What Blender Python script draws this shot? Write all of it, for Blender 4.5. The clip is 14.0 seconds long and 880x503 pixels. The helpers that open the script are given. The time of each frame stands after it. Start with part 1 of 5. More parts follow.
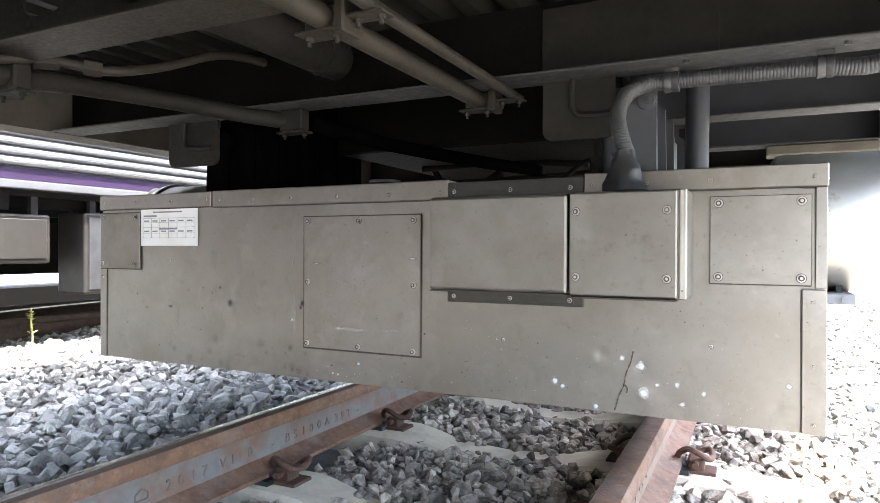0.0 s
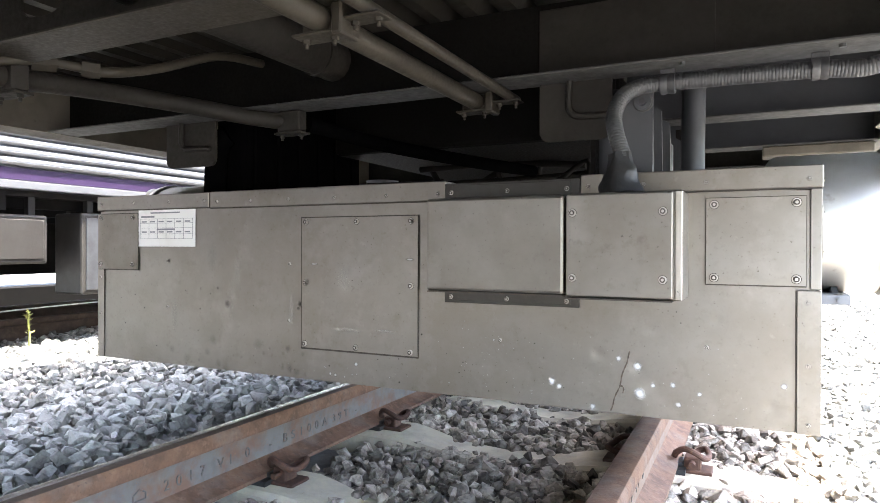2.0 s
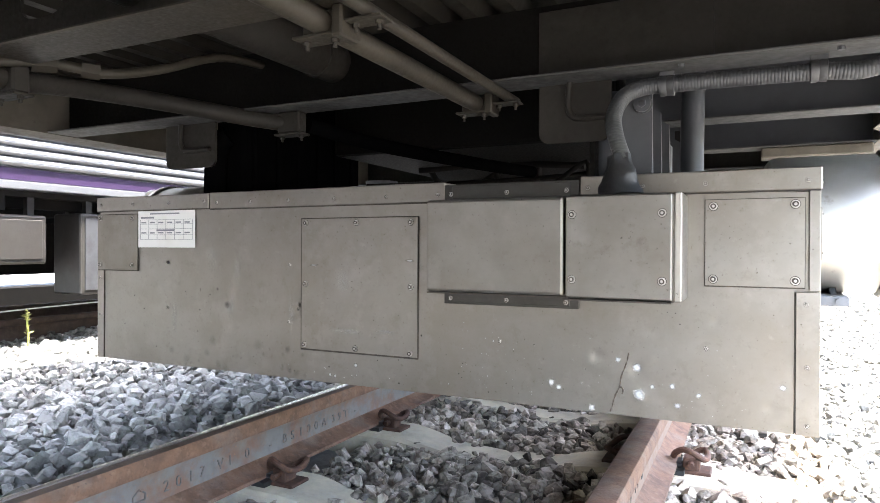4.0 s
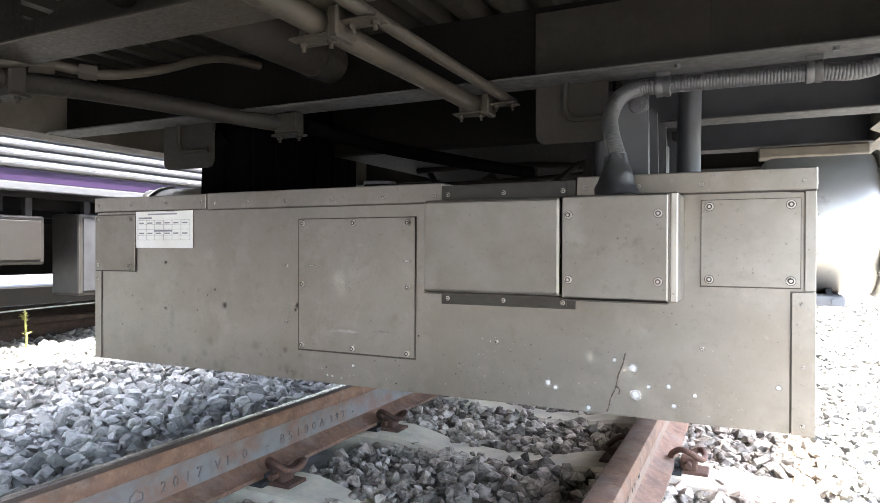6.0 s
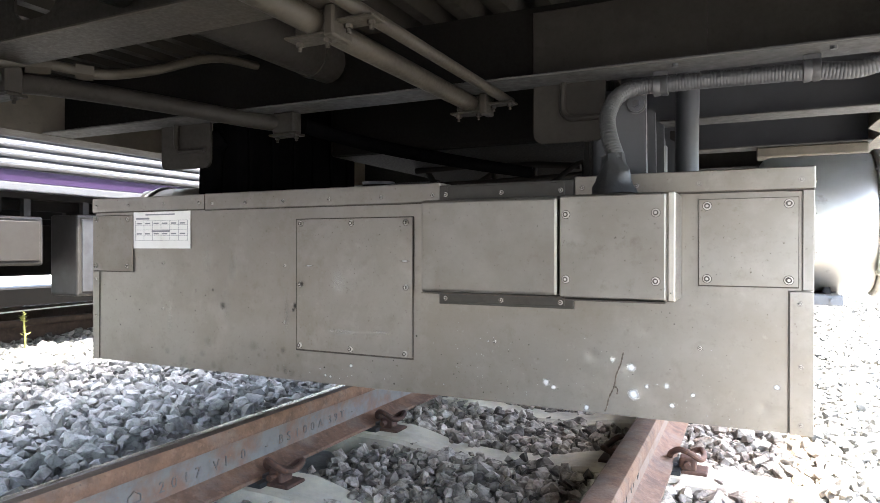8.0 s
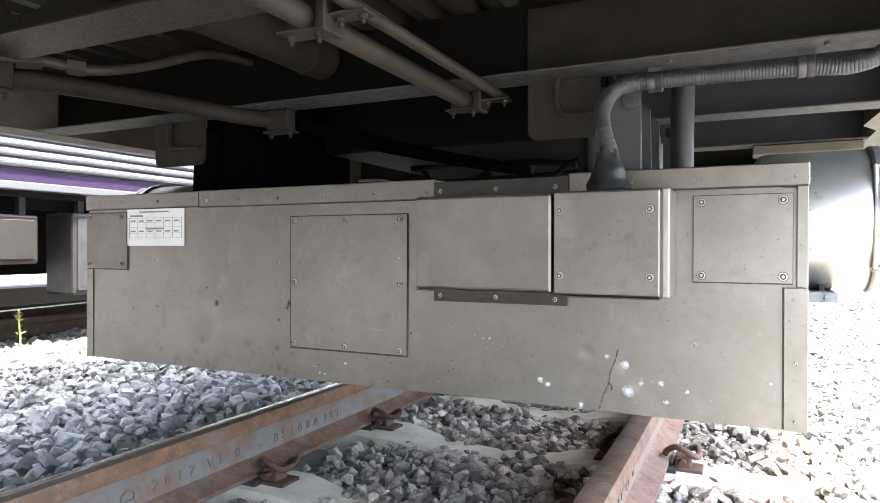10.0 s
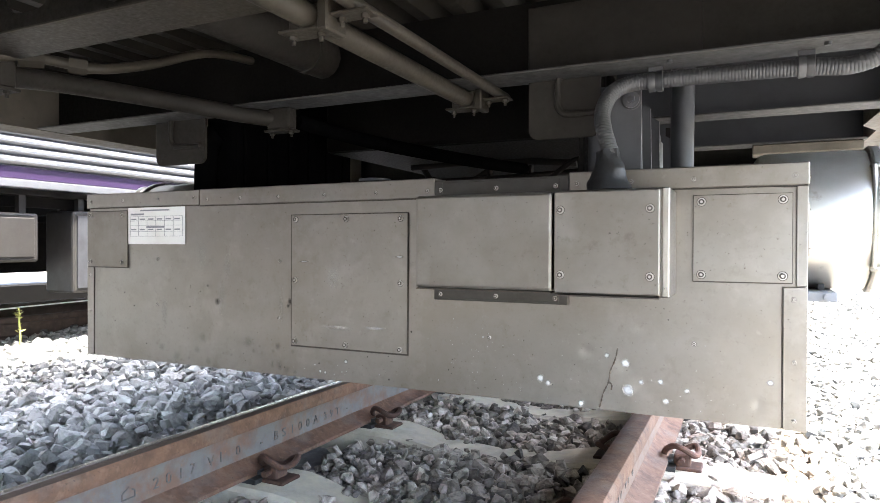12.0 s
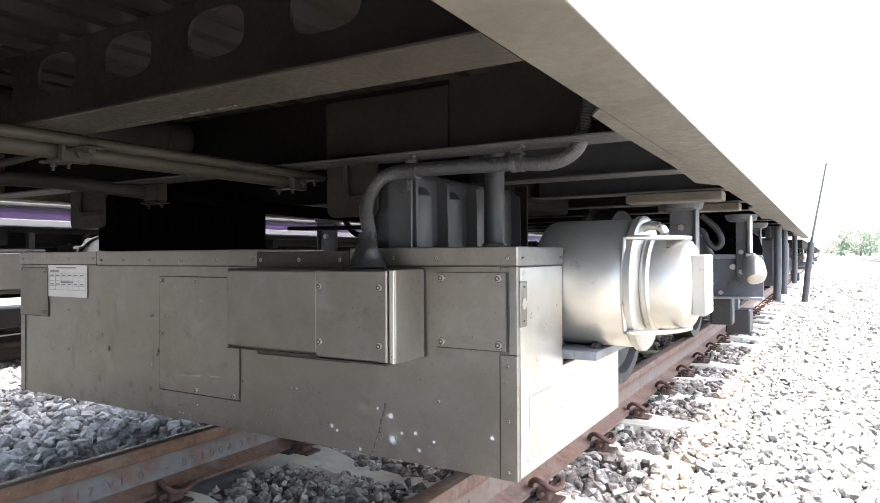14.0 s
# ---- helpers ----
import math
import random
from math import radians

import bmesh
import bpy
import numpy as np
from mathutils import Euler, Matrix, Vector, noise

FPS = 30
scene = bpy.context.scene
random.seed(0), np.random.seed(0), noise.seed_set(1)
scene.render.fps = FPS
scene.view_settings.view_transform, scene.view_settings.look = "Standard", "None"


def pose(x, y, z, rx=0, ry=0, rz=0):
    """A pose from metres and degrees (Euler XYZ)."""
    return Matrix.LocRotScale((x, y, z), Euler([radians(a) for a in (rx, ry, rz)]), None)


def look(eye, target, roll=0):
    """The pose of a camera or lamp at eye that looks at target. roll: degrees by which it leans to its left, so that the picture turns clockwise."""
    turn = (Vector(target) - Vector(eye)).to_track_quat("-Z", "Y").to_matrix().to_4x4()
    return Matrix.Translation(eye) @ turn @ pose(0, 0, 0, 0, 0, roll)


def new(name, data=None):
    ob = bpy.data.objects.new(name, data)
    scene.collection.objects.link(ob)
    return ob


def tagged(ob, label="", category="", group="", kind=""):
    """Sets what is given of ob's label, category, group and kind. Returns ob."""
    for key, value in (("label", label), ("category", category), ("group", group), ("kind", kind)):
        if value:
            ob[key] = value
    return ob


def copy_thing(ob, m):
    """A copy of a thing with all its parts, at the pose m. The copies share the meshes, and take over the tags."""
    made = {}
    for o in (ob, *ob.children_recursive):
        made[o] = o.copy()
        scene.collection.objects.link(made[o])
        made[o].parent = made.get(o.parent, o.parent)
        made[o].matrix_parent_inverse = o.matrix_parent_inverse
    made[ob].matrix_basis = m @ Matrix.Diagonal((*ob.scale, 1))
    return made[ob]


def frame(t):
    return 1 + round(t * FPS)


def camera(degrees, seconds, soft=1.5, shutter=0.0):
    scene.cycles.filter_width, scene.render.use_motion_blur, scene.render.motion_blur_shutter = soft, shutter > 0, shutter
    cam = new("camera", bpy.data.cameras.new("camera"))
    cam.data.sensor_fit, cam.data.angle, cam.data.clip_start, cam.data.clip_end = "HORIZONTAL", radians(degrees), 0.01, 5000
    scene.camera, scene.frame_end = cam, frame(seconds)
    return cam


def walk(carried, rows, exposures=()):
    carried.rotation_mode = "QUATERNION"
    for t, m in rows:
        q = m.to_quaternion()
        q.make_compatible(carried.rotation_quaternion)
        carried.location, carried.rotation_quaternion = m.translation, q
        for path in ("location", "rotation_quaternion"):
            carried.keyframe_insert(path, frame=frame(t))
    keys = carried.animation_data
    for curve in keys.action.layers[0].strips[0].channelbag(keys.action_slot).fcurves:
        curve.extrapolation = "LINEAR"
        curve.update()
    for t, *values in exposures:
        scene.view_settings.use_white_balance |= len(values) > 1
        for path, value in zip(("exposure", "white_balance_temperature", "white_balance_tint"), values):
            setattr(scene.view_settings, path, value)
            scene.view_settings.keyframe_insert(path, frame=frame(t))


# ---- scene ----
cam = camera(68.2, 14.0, 0.7)
PATH = [
    (0, (0.805, -1.325, 0.687), (-0.069, 0.473, 0.676), 0.2),
    (0.5, (0.804, -1.324, 0.684), (-0.069, 0.476, 0.672), 0.2),
    (1, (0.802, -1.322, 0.681), (-0.066, 0.48, 0.67), 0.2),
    (1.5, (0.806, -1.326, 0.685), (-0.064, 0.475, 0.678), 0.2),
    (2, (0.808, -1.329, 0.689), (-0.06, 0.473, 0.678), 0.2),
    (2.5, (0.808, -1.329, 0.69), (-0.058, 0.474, 0.681), 0.1),
    (3, (0.808, -1.33, 0.691), (-0.06, 0.472, 0.68), 0.2),
    (5.5, (0.806, -1.333, 0.692), (-0.055, 0.472, 0.682), 0.2),
    (6, (0.812, -1.332, 0.692), (-0.05, 0.473, 0.682), 0.2),
    (6.5, (0.813, -1.331, 0.692), (-0.048, 0.475, 0.681), 0.1),
    (7, (0.815, -1.329, 0.693), (-0.045, 0.477, 0.681), 0.1),
    (7.5, (0.815, -1.327, 0.691), (-0.048, 0.477, 0.68), 0.2),
    (8, (0.815, -1.328, 0.691), (-0.046, 0.477, 0.682), 0.1),
    (10.5, (0.82, -1.32, 0.685), (-0.034, 0.489, 0.673), 0.1),
    (11, (0.82, -1.32, 0.685), (-0.034, 0.488, 0.672), 0.1),
    (11.5, (0.826, -1.321, 0.688), (-0.03, 0.487, 0.677), 0.2),
    (12, (0.819, -1.325, 0.686), (-0.034, 0.484, 0.671), 0.2),
    (12.5, (0.811, -1.37, 0.73), (-0.042, 0.439, 0.724), 0.2),
    (13, (0.895, -1.377, 0.695), (0.046, 0.434, 0.684), -0.1),
    (13.5, (1.157, -1.265, 0.703), (0.242, 0.514, 0.698), -0.5),
    (14, (1.458, -1.222, 0.822), (0.439, 0.499, 0.833), -0.3),
]
walk(cam, [(t, look(eye, target, roll)) for t, eye, target, roll in PATH], [(0, 3.85, 6420, 10), (12.5, 3.85, 6420, 10), (13.2, 3.8, 6420, 10), (14, 3.1, 6420, 10)])

# ---- world, sun, exposure ----
SUN_ELEV, SUN_AZ = radians(71), radians(5)      # azimuth from +x towards +y
world = bpy.data.worlds.new("world")
scene.world = world
world.use_nodes = True
wn = world.node_tree.nodes
sky = wn.new("ShaderNodeTexSky")
sky.sky_type = "NISHITA"
sky.sun_disc = False
sky.sun_elevation = SUN_ELEV
sky.sun_rotation = radians(90) - SUN_AZ
sky.air_density, sky.dust_density, sky.ozone_density = 1.0, 3.5, 1.0
wn["Background"].inputs[1].default_value = 0.19
world.node_tree.links.new(sky.outputs[0], wn["Background"].inputs[0])
sun = new("sun", bpy.data.lights.new("sun", "SUN"))
sun.data.energy, sun.data.angle, sun.data.color = 3.4, radians(2), (1.0, 0.965, 0.92)
sd = Vector((math.cos(SUN_ELEV) * math.cos(SUN_AZ), math.cos(SUN_ELEV) * math.sin(SUN_AZ), math.sin(SUN_ELEV)))
sun.matrix_world = look(sd * 20, (0, 0, 0))


# ---- materials ----
def mat(name, base, rough=0.5, metal=0.0, spots=(), bump=0.0, bscale=80.0, rvar=0.0, rnd=0.0, stretch=(1, 1, 1), island=0.0, spec=None):
    """Procedural surface. spots: (colour, scale, low, high, amount) layers of stain noise in metres."""
    m = bpy.data.materials.new(name)
    m.use_nodes = True
    n, l = m.node_tree.nodes, m.node_tree.links
    b = n["Principled BSDF"]
    b.inputs["Roughness"].default_value, b.inputs["Metallic"].default_value = rough, metal
    if spec is not None:
        b.inputs["Specular IOR Level"].default_value = spec
    tc = n.new("ShaderNodeTexCoord")
    geo = n.new("ShaderNodeNewGeometry")
    mp = n.new("ShaderNodeMapping")
    mp.inputs["Scale"].default_value = stretch
    l.new(geo.outputs["Position"], mp.inputs[0])
    col = None

    def mix(a, bcol, fac):
        x = n.new("ShaderNodeMix")
        x.data_type = "RGBA"
        if isinstance(a, tuple):
            x.inputs[6].default_value = (*a, 1)
        else:
            l.new(a, x.inputs[6])
        x.inputs[7].default_value = (*bcol, 1)
        l.new(fac, x.inputs[0])
        return x.outputs[2]
    col = base
    last = None
    for c, sc, lo, hi, amount in spots:
        t = n.new("ShaderNodeTexNoise")
        t.inputs["Scale"].default_value, t.inputs["Detail"].default_value, t.inputs["Roughness"].default_value = sc, 8, 0.62
        l.new(mp.outputs[0], t.inputs["Vector"])
        r = n.new("ShaderNodeMapRange")
        r.inputs[1].default_value, r.inputs[2].default_value, r.inputs[3].default_value, r.inputs[4].default_value = lo, hi, 0, amount
        l.new(t.outputs[0], r.inputs[0])
        col = mix(col, c, r.outputs[0])
        last = t
    if rnd or island:
        src = n.new("ShaderNodeObjectInfo").outputs["Random"] if rnd else geo.outputs["Random Per Island"]
        k = rnd or island
        r = n.new("ShaderNodeMapRange")
        r.inputs[3].default_value, r.inputs[4].default_value = 1 - k, 1 + k
        l.new(src, r.inputs[0])
        h = n.new("ShaderNodeHueSaturation")
        if isinstance(col, tuple):
            h.inputs["Color"].default_value = (*col, 1)
        else:
            l.new(col, h.inputs["Color"])
        l.new(r.outputs[0], h.inputs["Value"])
        col = h.outputs[0]
    if isinstance(col, tuple):
        b.inputs["Base Color"].default_value = (*col, 1)
    else:
        l.new(col, b.inputs["Base Color"])
    if rvar and last is not None:
        r = n.new("ShaderNodeMapRange")
        r.inputs[1].default_value, r.inputs[2].default_value = 0.3, 0.7
        r.inputs[3].default_value, r.inputs[4].default_value = max(rough - rvar, 0.03), min(rough + rvar, 1)
        l.new(last.outputs[0], r.inputs[0])
        l.new(r.outputs[0], b.inputs["Roughness"])
    if bump:
        t = n.new("ShaderNodeTexNoise")
        t.inputs["Scale"].default_value, t.inputs["Detail"].default_value = bscale, 6
        l.new(mp.outputs[0], t.inputs["Vector"])
        bp = n.new("ShaderNodeBump")
        bp.inputs["Strength"].default_value, bp.inputs["Distance"].default_value = 0.6, bump
        l.new(t.outputs[0], bp.inputs["Height"])
        l.new(bp.outputs[0], b.inputs["Normal"])
    return m


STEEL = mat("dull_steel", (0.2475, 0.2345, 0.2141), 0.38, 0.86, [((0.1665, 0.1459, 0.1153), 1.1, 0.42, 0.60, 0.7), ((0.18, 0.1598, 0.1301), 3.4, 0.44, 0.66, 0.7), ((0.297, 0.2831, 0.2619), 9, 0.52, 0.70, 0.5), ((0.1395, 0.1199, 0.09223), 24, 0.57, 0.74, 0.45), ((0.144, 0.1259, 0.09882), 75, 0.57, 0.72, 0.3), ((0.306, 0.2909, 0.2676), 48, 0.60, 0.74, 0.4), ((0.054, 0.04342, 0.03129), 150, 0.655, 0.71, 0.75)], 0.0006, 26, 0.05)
STEEL_DARK = mat("grimy_steel", (0.22, 0.207, 0.185), 0.42, 0.85, [((0.135, 0.118, 0.092), 4, 0.4, 0.68, 0.75), ((0.28, 0.27, 0.25), 10, 0.52, 0.75, 0.5), ((0.10, 0.085, 0.065), 26, 0.6, 0.75, 0.5), ((0.05, 0.042, 0.034), 130, 0.63, 0.73, 0.7)], 0.0005, 30, 0.05)
FLANGEGRIME = mat("grimy_flange", (0.055, 0.052, 0.047), 0.5, 0.6, [((0.04, 0.036, 0.03), 14, 0.42, 0.66, 0.75), ((0.09, 0.084, 0.074), 30, 0.55, 0.75, 0.5)], 0.0005, 50, 0.1)
SEAM = mat("dirty_seam", (0.035, 0.029, 0.023), 0.8, 0.0, [((0.09, 0.065, 0.045), 50, 0.5, 0.7, 0.7)])
# clean steel for drums; on the case end it also carries bright light
BRIGHT = mat("clean_lit_steel", (0.44, 0.425, 0.385), 0.36, 0.78, [((0.33, 0.30, 0.24), 5, 0.45, 0.7, 0.65), ((0.48, 0.48, 0.475), 60, 0.68, 0.76, 0.5), ((0.14, 0.12, 0.09), 25, 0.62, 0.75, 0.5)], 0.0003, 60, 0.1)
BOLT = mat("bolt_steel", (0.42, 0.40, 0.37), 0.35, 0.9, [((0.2, 0.16, 0.12), 90, 0.5, 0.7, 0.6)])
HOLE = mat("bolt_socket", (0.03, 0.03, 0.03), 0.8)
# near-black in the next three: shade under the floor is put into colour
DEEPSHADE = mat("underframe_deep_shade", (0.003341, 0.002879, 0.002264), 0.7, 0.0, [((0.001485, 0.001262, 0.001021), 6, 0.42, 0.68, 0.8), ((0.005198, 0.004549, 0.003621), 18, 0.52, 0.72, 0.5), ((0.0009282, 0.0007794, 0.0006313), 120, 0.62, 0.74, 0.6)], 0.0006, 90, 0.15, spec=0.10)
PLATESHADE = mat("shaded_plate_paint", (0.01744, 0.01561, 0.01285), 0.65, 0.0, [((0.0101, 0.008721, 0.006885), 6, 0.42, 0.68, 0.8), ((0.02525, 0.02295, 0.01928), 18, 0.52, 0.72, 0.5), ((0.005508, 0.00459, 0.003672), 90, 0.64, 0.75, 0.6)], 0.0006, 90, 0.15, spec=0.15)
PANSHADE = mat("shaded_floor_pan", (0.01506, 0.01327, 0.0104), 0.65, 0.0, [((0.007171, 0.006095, 0.004844), 6, 0.42, 0.68, 0.8), ((0.02151, 0.01901, 0.01506), 18, 0.52, 0.72, 0.5)], 0.0006, 90, 0.15, spec=0.12)
SILLPAINT = mat("sill_paint", (0.0945, 0.0837, 0.0648), 0.6, 0.0, [((0.0495, 0.0423, 0.0315), 7, 0.46, 0.70, 0.75), ((0.135, 0.1215, 0.0972), 15, 0.55, 0.75, 0.5), ((0.027, 0.0225, 0.0171), 60, 0.62, 0.75, 0.6)], 0.0008, 60, 0.12, spec=0.25)
# flange and pipe tones are darkened to carry the underfloor shade
FLANGESHADE = mat("shaded_flange_paint", (0.03952, 0.03889, 0.03697), 0.6, 0.0, [((0.01912, 0.01785, 0.01594), 7, 0.46, 0.70, 0.75), ((0.05738, 0.0561, 0.05291), 15, 0.55, 0.75, 0.5), ((0.01275, 0.01084, 0.008925), 60, 0.62, 0.75, 0.6)], 0.0008, 60, 0.12, spec=0.25)
PIPESHADE = mat("shaded_pipe_paint", (0.02601, 0.02195, 0.01544), 0.55, 0.0, [((0.01097, 0.008942, 0.006502), 8, 0.45, 0.7, 0.7), ((0.03861, 0.03373, 0.02519), 20, 0.55, 0.75, 0.5), ((0.006502, 0.005283, 0.004064), 140, 0.64, 0.75, 0.6)], 0.0004, 100, 0.12, spec=0.25)
GREYPAINT = mat("grey_paint", (0.04162, 0.04308, 0.04602), 0.5, 0.1, [((0.02203, 0.02203, 0.02301), 9, 0.45, 0.7, 0.7), ((0.06365, 0.06365, 0.06365), 25, 0.55, 0.75, 0.4)], 0.0004, 80, 0.12)
BRACKETPAINT = mat("bracket_paint", (0.17, 0.175, 0.185), 0.55, 0.1, [((0.11, 0.11, 0.112), 9, 0.45, 0.68, 0.7)], 0.0004, 80, 0.1)
# lighter, bluer grey that takes in the haze over the far bogie
BOGIEPAINT = mat("hazed_bogie_paint", (0.07, 0.075, 0.085), 0.55, 0.1, [((0.03, 0.03, 0.032), 7, 0.45, 0.68, 0.75), ((0.12, 0.117, 0.112), 18, 0.55, 0.75, 0.5), ((0.09, 0.065, 0.045), 40, 0.6, 0.72, 0.5)], 0.001, 70, 0.12)
# blacker than rubber is; shade above the case is put into it
RUBBER = mat("shaded_black_rubber", (0.0014, 0.0014, 0.0015), 0.9, 0.0, [((0.003, 0.0028, 0.0026), 18, 0.5, 0.75, 0.7)], 0.0008, 60, spec=0.0)
CONDUIT = mat("grey_conduit", (0.024, 0.0245, 0.025), 0.5, 0.0, [((0.051, 0.04896, 0.0459), 30, 0.5, 0.7, 0.6)], 0.0003, 200)
SEALANT = mat("dark_sealant", (0.01109, 0.01109, 0.01141), 0.55, 0.0, [((0.02852, 0.02725, 0.02535), 26, 0.48, 0.7, 0.7)], 0.004, 45)
RUST = mat("rusty_rail", (0.155, 0.083, 0.05), 0.78, 0.0, [((0.08, 0.042, 0.027), 18, 0.42, 0.64, 0.85), ((0.23, 0.135, 0.09), 45, 0.52, 0.72, 0.7), ((0.17, 0.14, 0.122), 7, 0.5, 0.68, 0.6), ((0.06, 0.038, 0.028), 110, 0.6, 0.7, 0.7)], 0.002, 130)
RUSTDARK = mat("brown_rail", (0.075, 0.05, 0.038), 0.8, 0.0, [((0.045, 0.03, 0.023), 14, 0.42, 0.68, 0.8), ((0.12, 0.085, 0.06), 40, 0.52, 0.74, 0.6)], 0.0015, 130)
WEB = mat("grey_rail_web", (0.165, 0.155, 0.148), 0.6, 0.2, [((0.17, 0.088, 0.052), 9, 0.44, 0.60, 0.85), ((0.11, 0.10, 0.10), 30, 0.48, 0.7, 0.6), ((0.30, 0.14, 0.07), 120, 0.62, 0.7, 0.7)], 0.0008, 120)
RUSTWEB = mat("rusting_rail_web", (0.165, 0.115, 0.085), 0.7, 0.1, [((0.17, 0.15, 0.14), 5, 0.48, 0.62, 0.7), ((0.12, 0.06, 0.035), 22, 0.48, 0.7, 0.7), ((0.30, 0.14, 0.07), 120, 0.62, 0.7, 0.6)], 0.0012, 120)
RAILTOP = mat("polished_rail", (0.30, 0.29, 0.30), 0.24, 0.9, [((0.16, 0.12, 0.10), 12, 0.5, 0.75, 0.6)], 0.0, 1, 0.1, stretch=(1, 0.1, 1))
CLIPRUST = mat("clip_rust", (0.075, 0.042, 0.031), 0.75, 0.1, [((0.14, 0.068, 0.04), 60, 0.5, 0.7, 0.8)], 0.0008, 200, rnd=0.25, spec=0.3)
CONCRETE = mat("concrete", (0.58, 0.52, 0.40), 0.85, 0.0, [((0.30, 0.27, 0.23), 9, 0.42, 0.7, 0.7), ((0.50, 0.48, 0.44), 30, 0.5, 0.75, 0.6), ((0.20, 0.13, 0.08), 70, 0.64, 0.76, 0.6)], 0.0015, 180, rnd=0.08)
STONE_DIRTY = mat("stained_stone", (0.34, 0.30, 0.25), 0.82, 0.0, [((0.085, 0.072, 0.058), 40, 0.44, 0.62, 0.8), ((0.22, 0.15, 0.10), 9, 0.50, 0.70, 0.5), ((0.46, 0.43, 0.39), 240, 0.6, 0.7, 0.45)], 0.0045, 110, island=0.65)
STONE = mat("ballast_stone", (0.27, 0.262, 0.2375), 0.82, 0.0, [((0.08, 0.07781, 0.07125), 40, 0.45, 0.64, 0.7), ((0.22, 0.1773, 0.1235), 7, 0.58, 0.72, 0.5), ((0.4, 0.3891, 0.361), 240, 0.58, 0.7, 0.45)], 0.0045, 110, island=0.6)
GROUND = mat("gravel_ground", (0.2025, 0.1988, 0.1875), 0.9, 0.0, [((0.1125, 0.1087, 0.1013), 26, 0.48, 0.68, 0.7), ((0.27, 0.2625, 0.2513), 40, 0.5, 0.7, 0.6), ((0.18, 0.165, 0.1425), 1.2, 0.45, 0.7, 0.4)], 0.02, 30)
RIBBED = mat("ribbed_body", (0.184, 0.1864, 0.192), 0.34, 0.6, [((0.12, 0.12, 0.12), 3, 0.5, 0.75, 0.5)], 0.0, 1, 0.08, stretch=(1, 0.2, 1))
WHITEBODY = mat("pale_body", (0.72, 0.72, 0.71), 0.4, 0.0, [((0.5, 0.48, 0.44), 2.5, 0.5, 0.75, 0.5)], 0.0, 1, 0.1)
PURPLE = mat("purple_stripe", (0.023, 0.0105, 0.038), 0.4, 0.0, [((0.022, 0.0115, 0.036), 3, 0.45, 0.75, 0.6), ((0.14, 0.126, 0.161), 70, 0.70, 0.78, 0.6)], 0.0, 1, 0.08)
# near-black: shade under the carriages is put into this colour
UNDERDARK = mat("shaded_underframe", (0.00756, 0.00672, 0.00588), 0.75, 0.0, [((0.0168, 0.01344, 0.01092), 8, 0.45, 0.7, 0.7)], 0.001, 60, spec=0.12)
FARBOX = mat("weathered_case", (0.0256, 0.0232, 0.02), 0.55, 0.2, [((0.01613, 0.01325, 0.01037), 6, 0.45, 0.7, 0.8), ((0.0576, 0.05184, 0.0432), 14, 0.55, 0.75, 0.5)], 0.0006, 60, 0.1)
PAPER = mat("white_label", (0.78, 0.78, 0.77), 0.45, 0.0, [((0.6, 0.58, 0.54), 12, 0.5, 0.75, 0.5)])
INK = mat("label_ink", (0.22, 0.23, 0.26), 0.6)
LEAFY = mat("weed_leaf", (0.27, 0.27, 0.09), 0.6, 0.0, [((0.3, 0.3, 0.05), 60, 0.45, 0.65, 0.8)])
# paler than real leaves; the distance haze is put into this colour
TREE = mat("hazed_foliage", (0.15, 0.19, 0.13), 0.8, 0.0, [((0.11, 0.15, 0.09), 0.8, 0.42, 0.65, 0.8)], island=0.3)
BARK = mat("bark", (0.12, 0.09, 0.07), 0.9)
SPATTER = mat("lime_splash", (0.62, 0.62, 0.61), 0.75, 0.0, [((0.42, 0.415, 0.40), 160, 0.45, 0.65, 0.7)])
GRIMESPOT = mat("grime_spot", (0.045, 0.036, 0.027), 0.8, 0.0, [((0.08, 0.06, 0.04), 120, 0.45, 0.65, 0.7)])


def veiled(m):
    """Thins the surface out by the mesh's own 'cover' values, for stains with soft rims."""
    n, l = m.node_tree.nodes, m.node_tree.links
    thin, veil, clear = n.new("ShaderNodeAttribute"), n.new("ShaderNodeMixShader"), n.new("ShaderNodeBsdfTransparent")
    thin.attribute_name = "cover"
    l.new(thin.outputs["Fac"], veil.inputs[0])
    l.new(clear.outputs[0], veil.inputs[1])
    l.new(n["Principled BSDF"].outputs[0], veil.inputs[2])
    l.new(veil.outputs[0], n["Material Output"].inputs[0])


veiled(SPATTER)
veiled(GRIMESPOT)
SCRATCH = mat("rust_scratch", (0.05, 0.038, 0.028), 0.8, 0.0, [((0.14, 0.095, 0.06), 90, 0.5, 0.7, 0.7)])


# ---- mesh helpers ----
def mesh_ob(name, bm, material, parent=None, label="", smooth=False):
    me = bpy.data.meshes.new(name)
    bmesh.ops.recalc_face_normals(bm, faces=bm.faces[:])
    bm.to_mesh(me)
    bm.free()
    for m in (material if isinstance(material, (list, tuple)) else (material,)):
        me.materials.append(m)
    if smooth:
        me.shade_smooth()
        me.set_sharp_from_angle(angle=radians(35))
    ob = new(name, me)
    if parent is not None:
        ob.parent = parent
    if label:
        ob["label"] = label
    return ob


def part(name, bm, material, parent, label="", smooth=False):
    return mesh_ob(name, bm, material, parent, label, smooth)


def thing(name, label, category, group="", kind="", at=(0, 0, 0)):
    e = new(name)
    e.location = at
    e.empty_display_size = 0.05
    return tagged(e, label, category, group, kind)


def shared(name, me, parent, m):
    ob = new(name, me)
    ob.parent = parent
    ob.matrix_local = m
    return ob


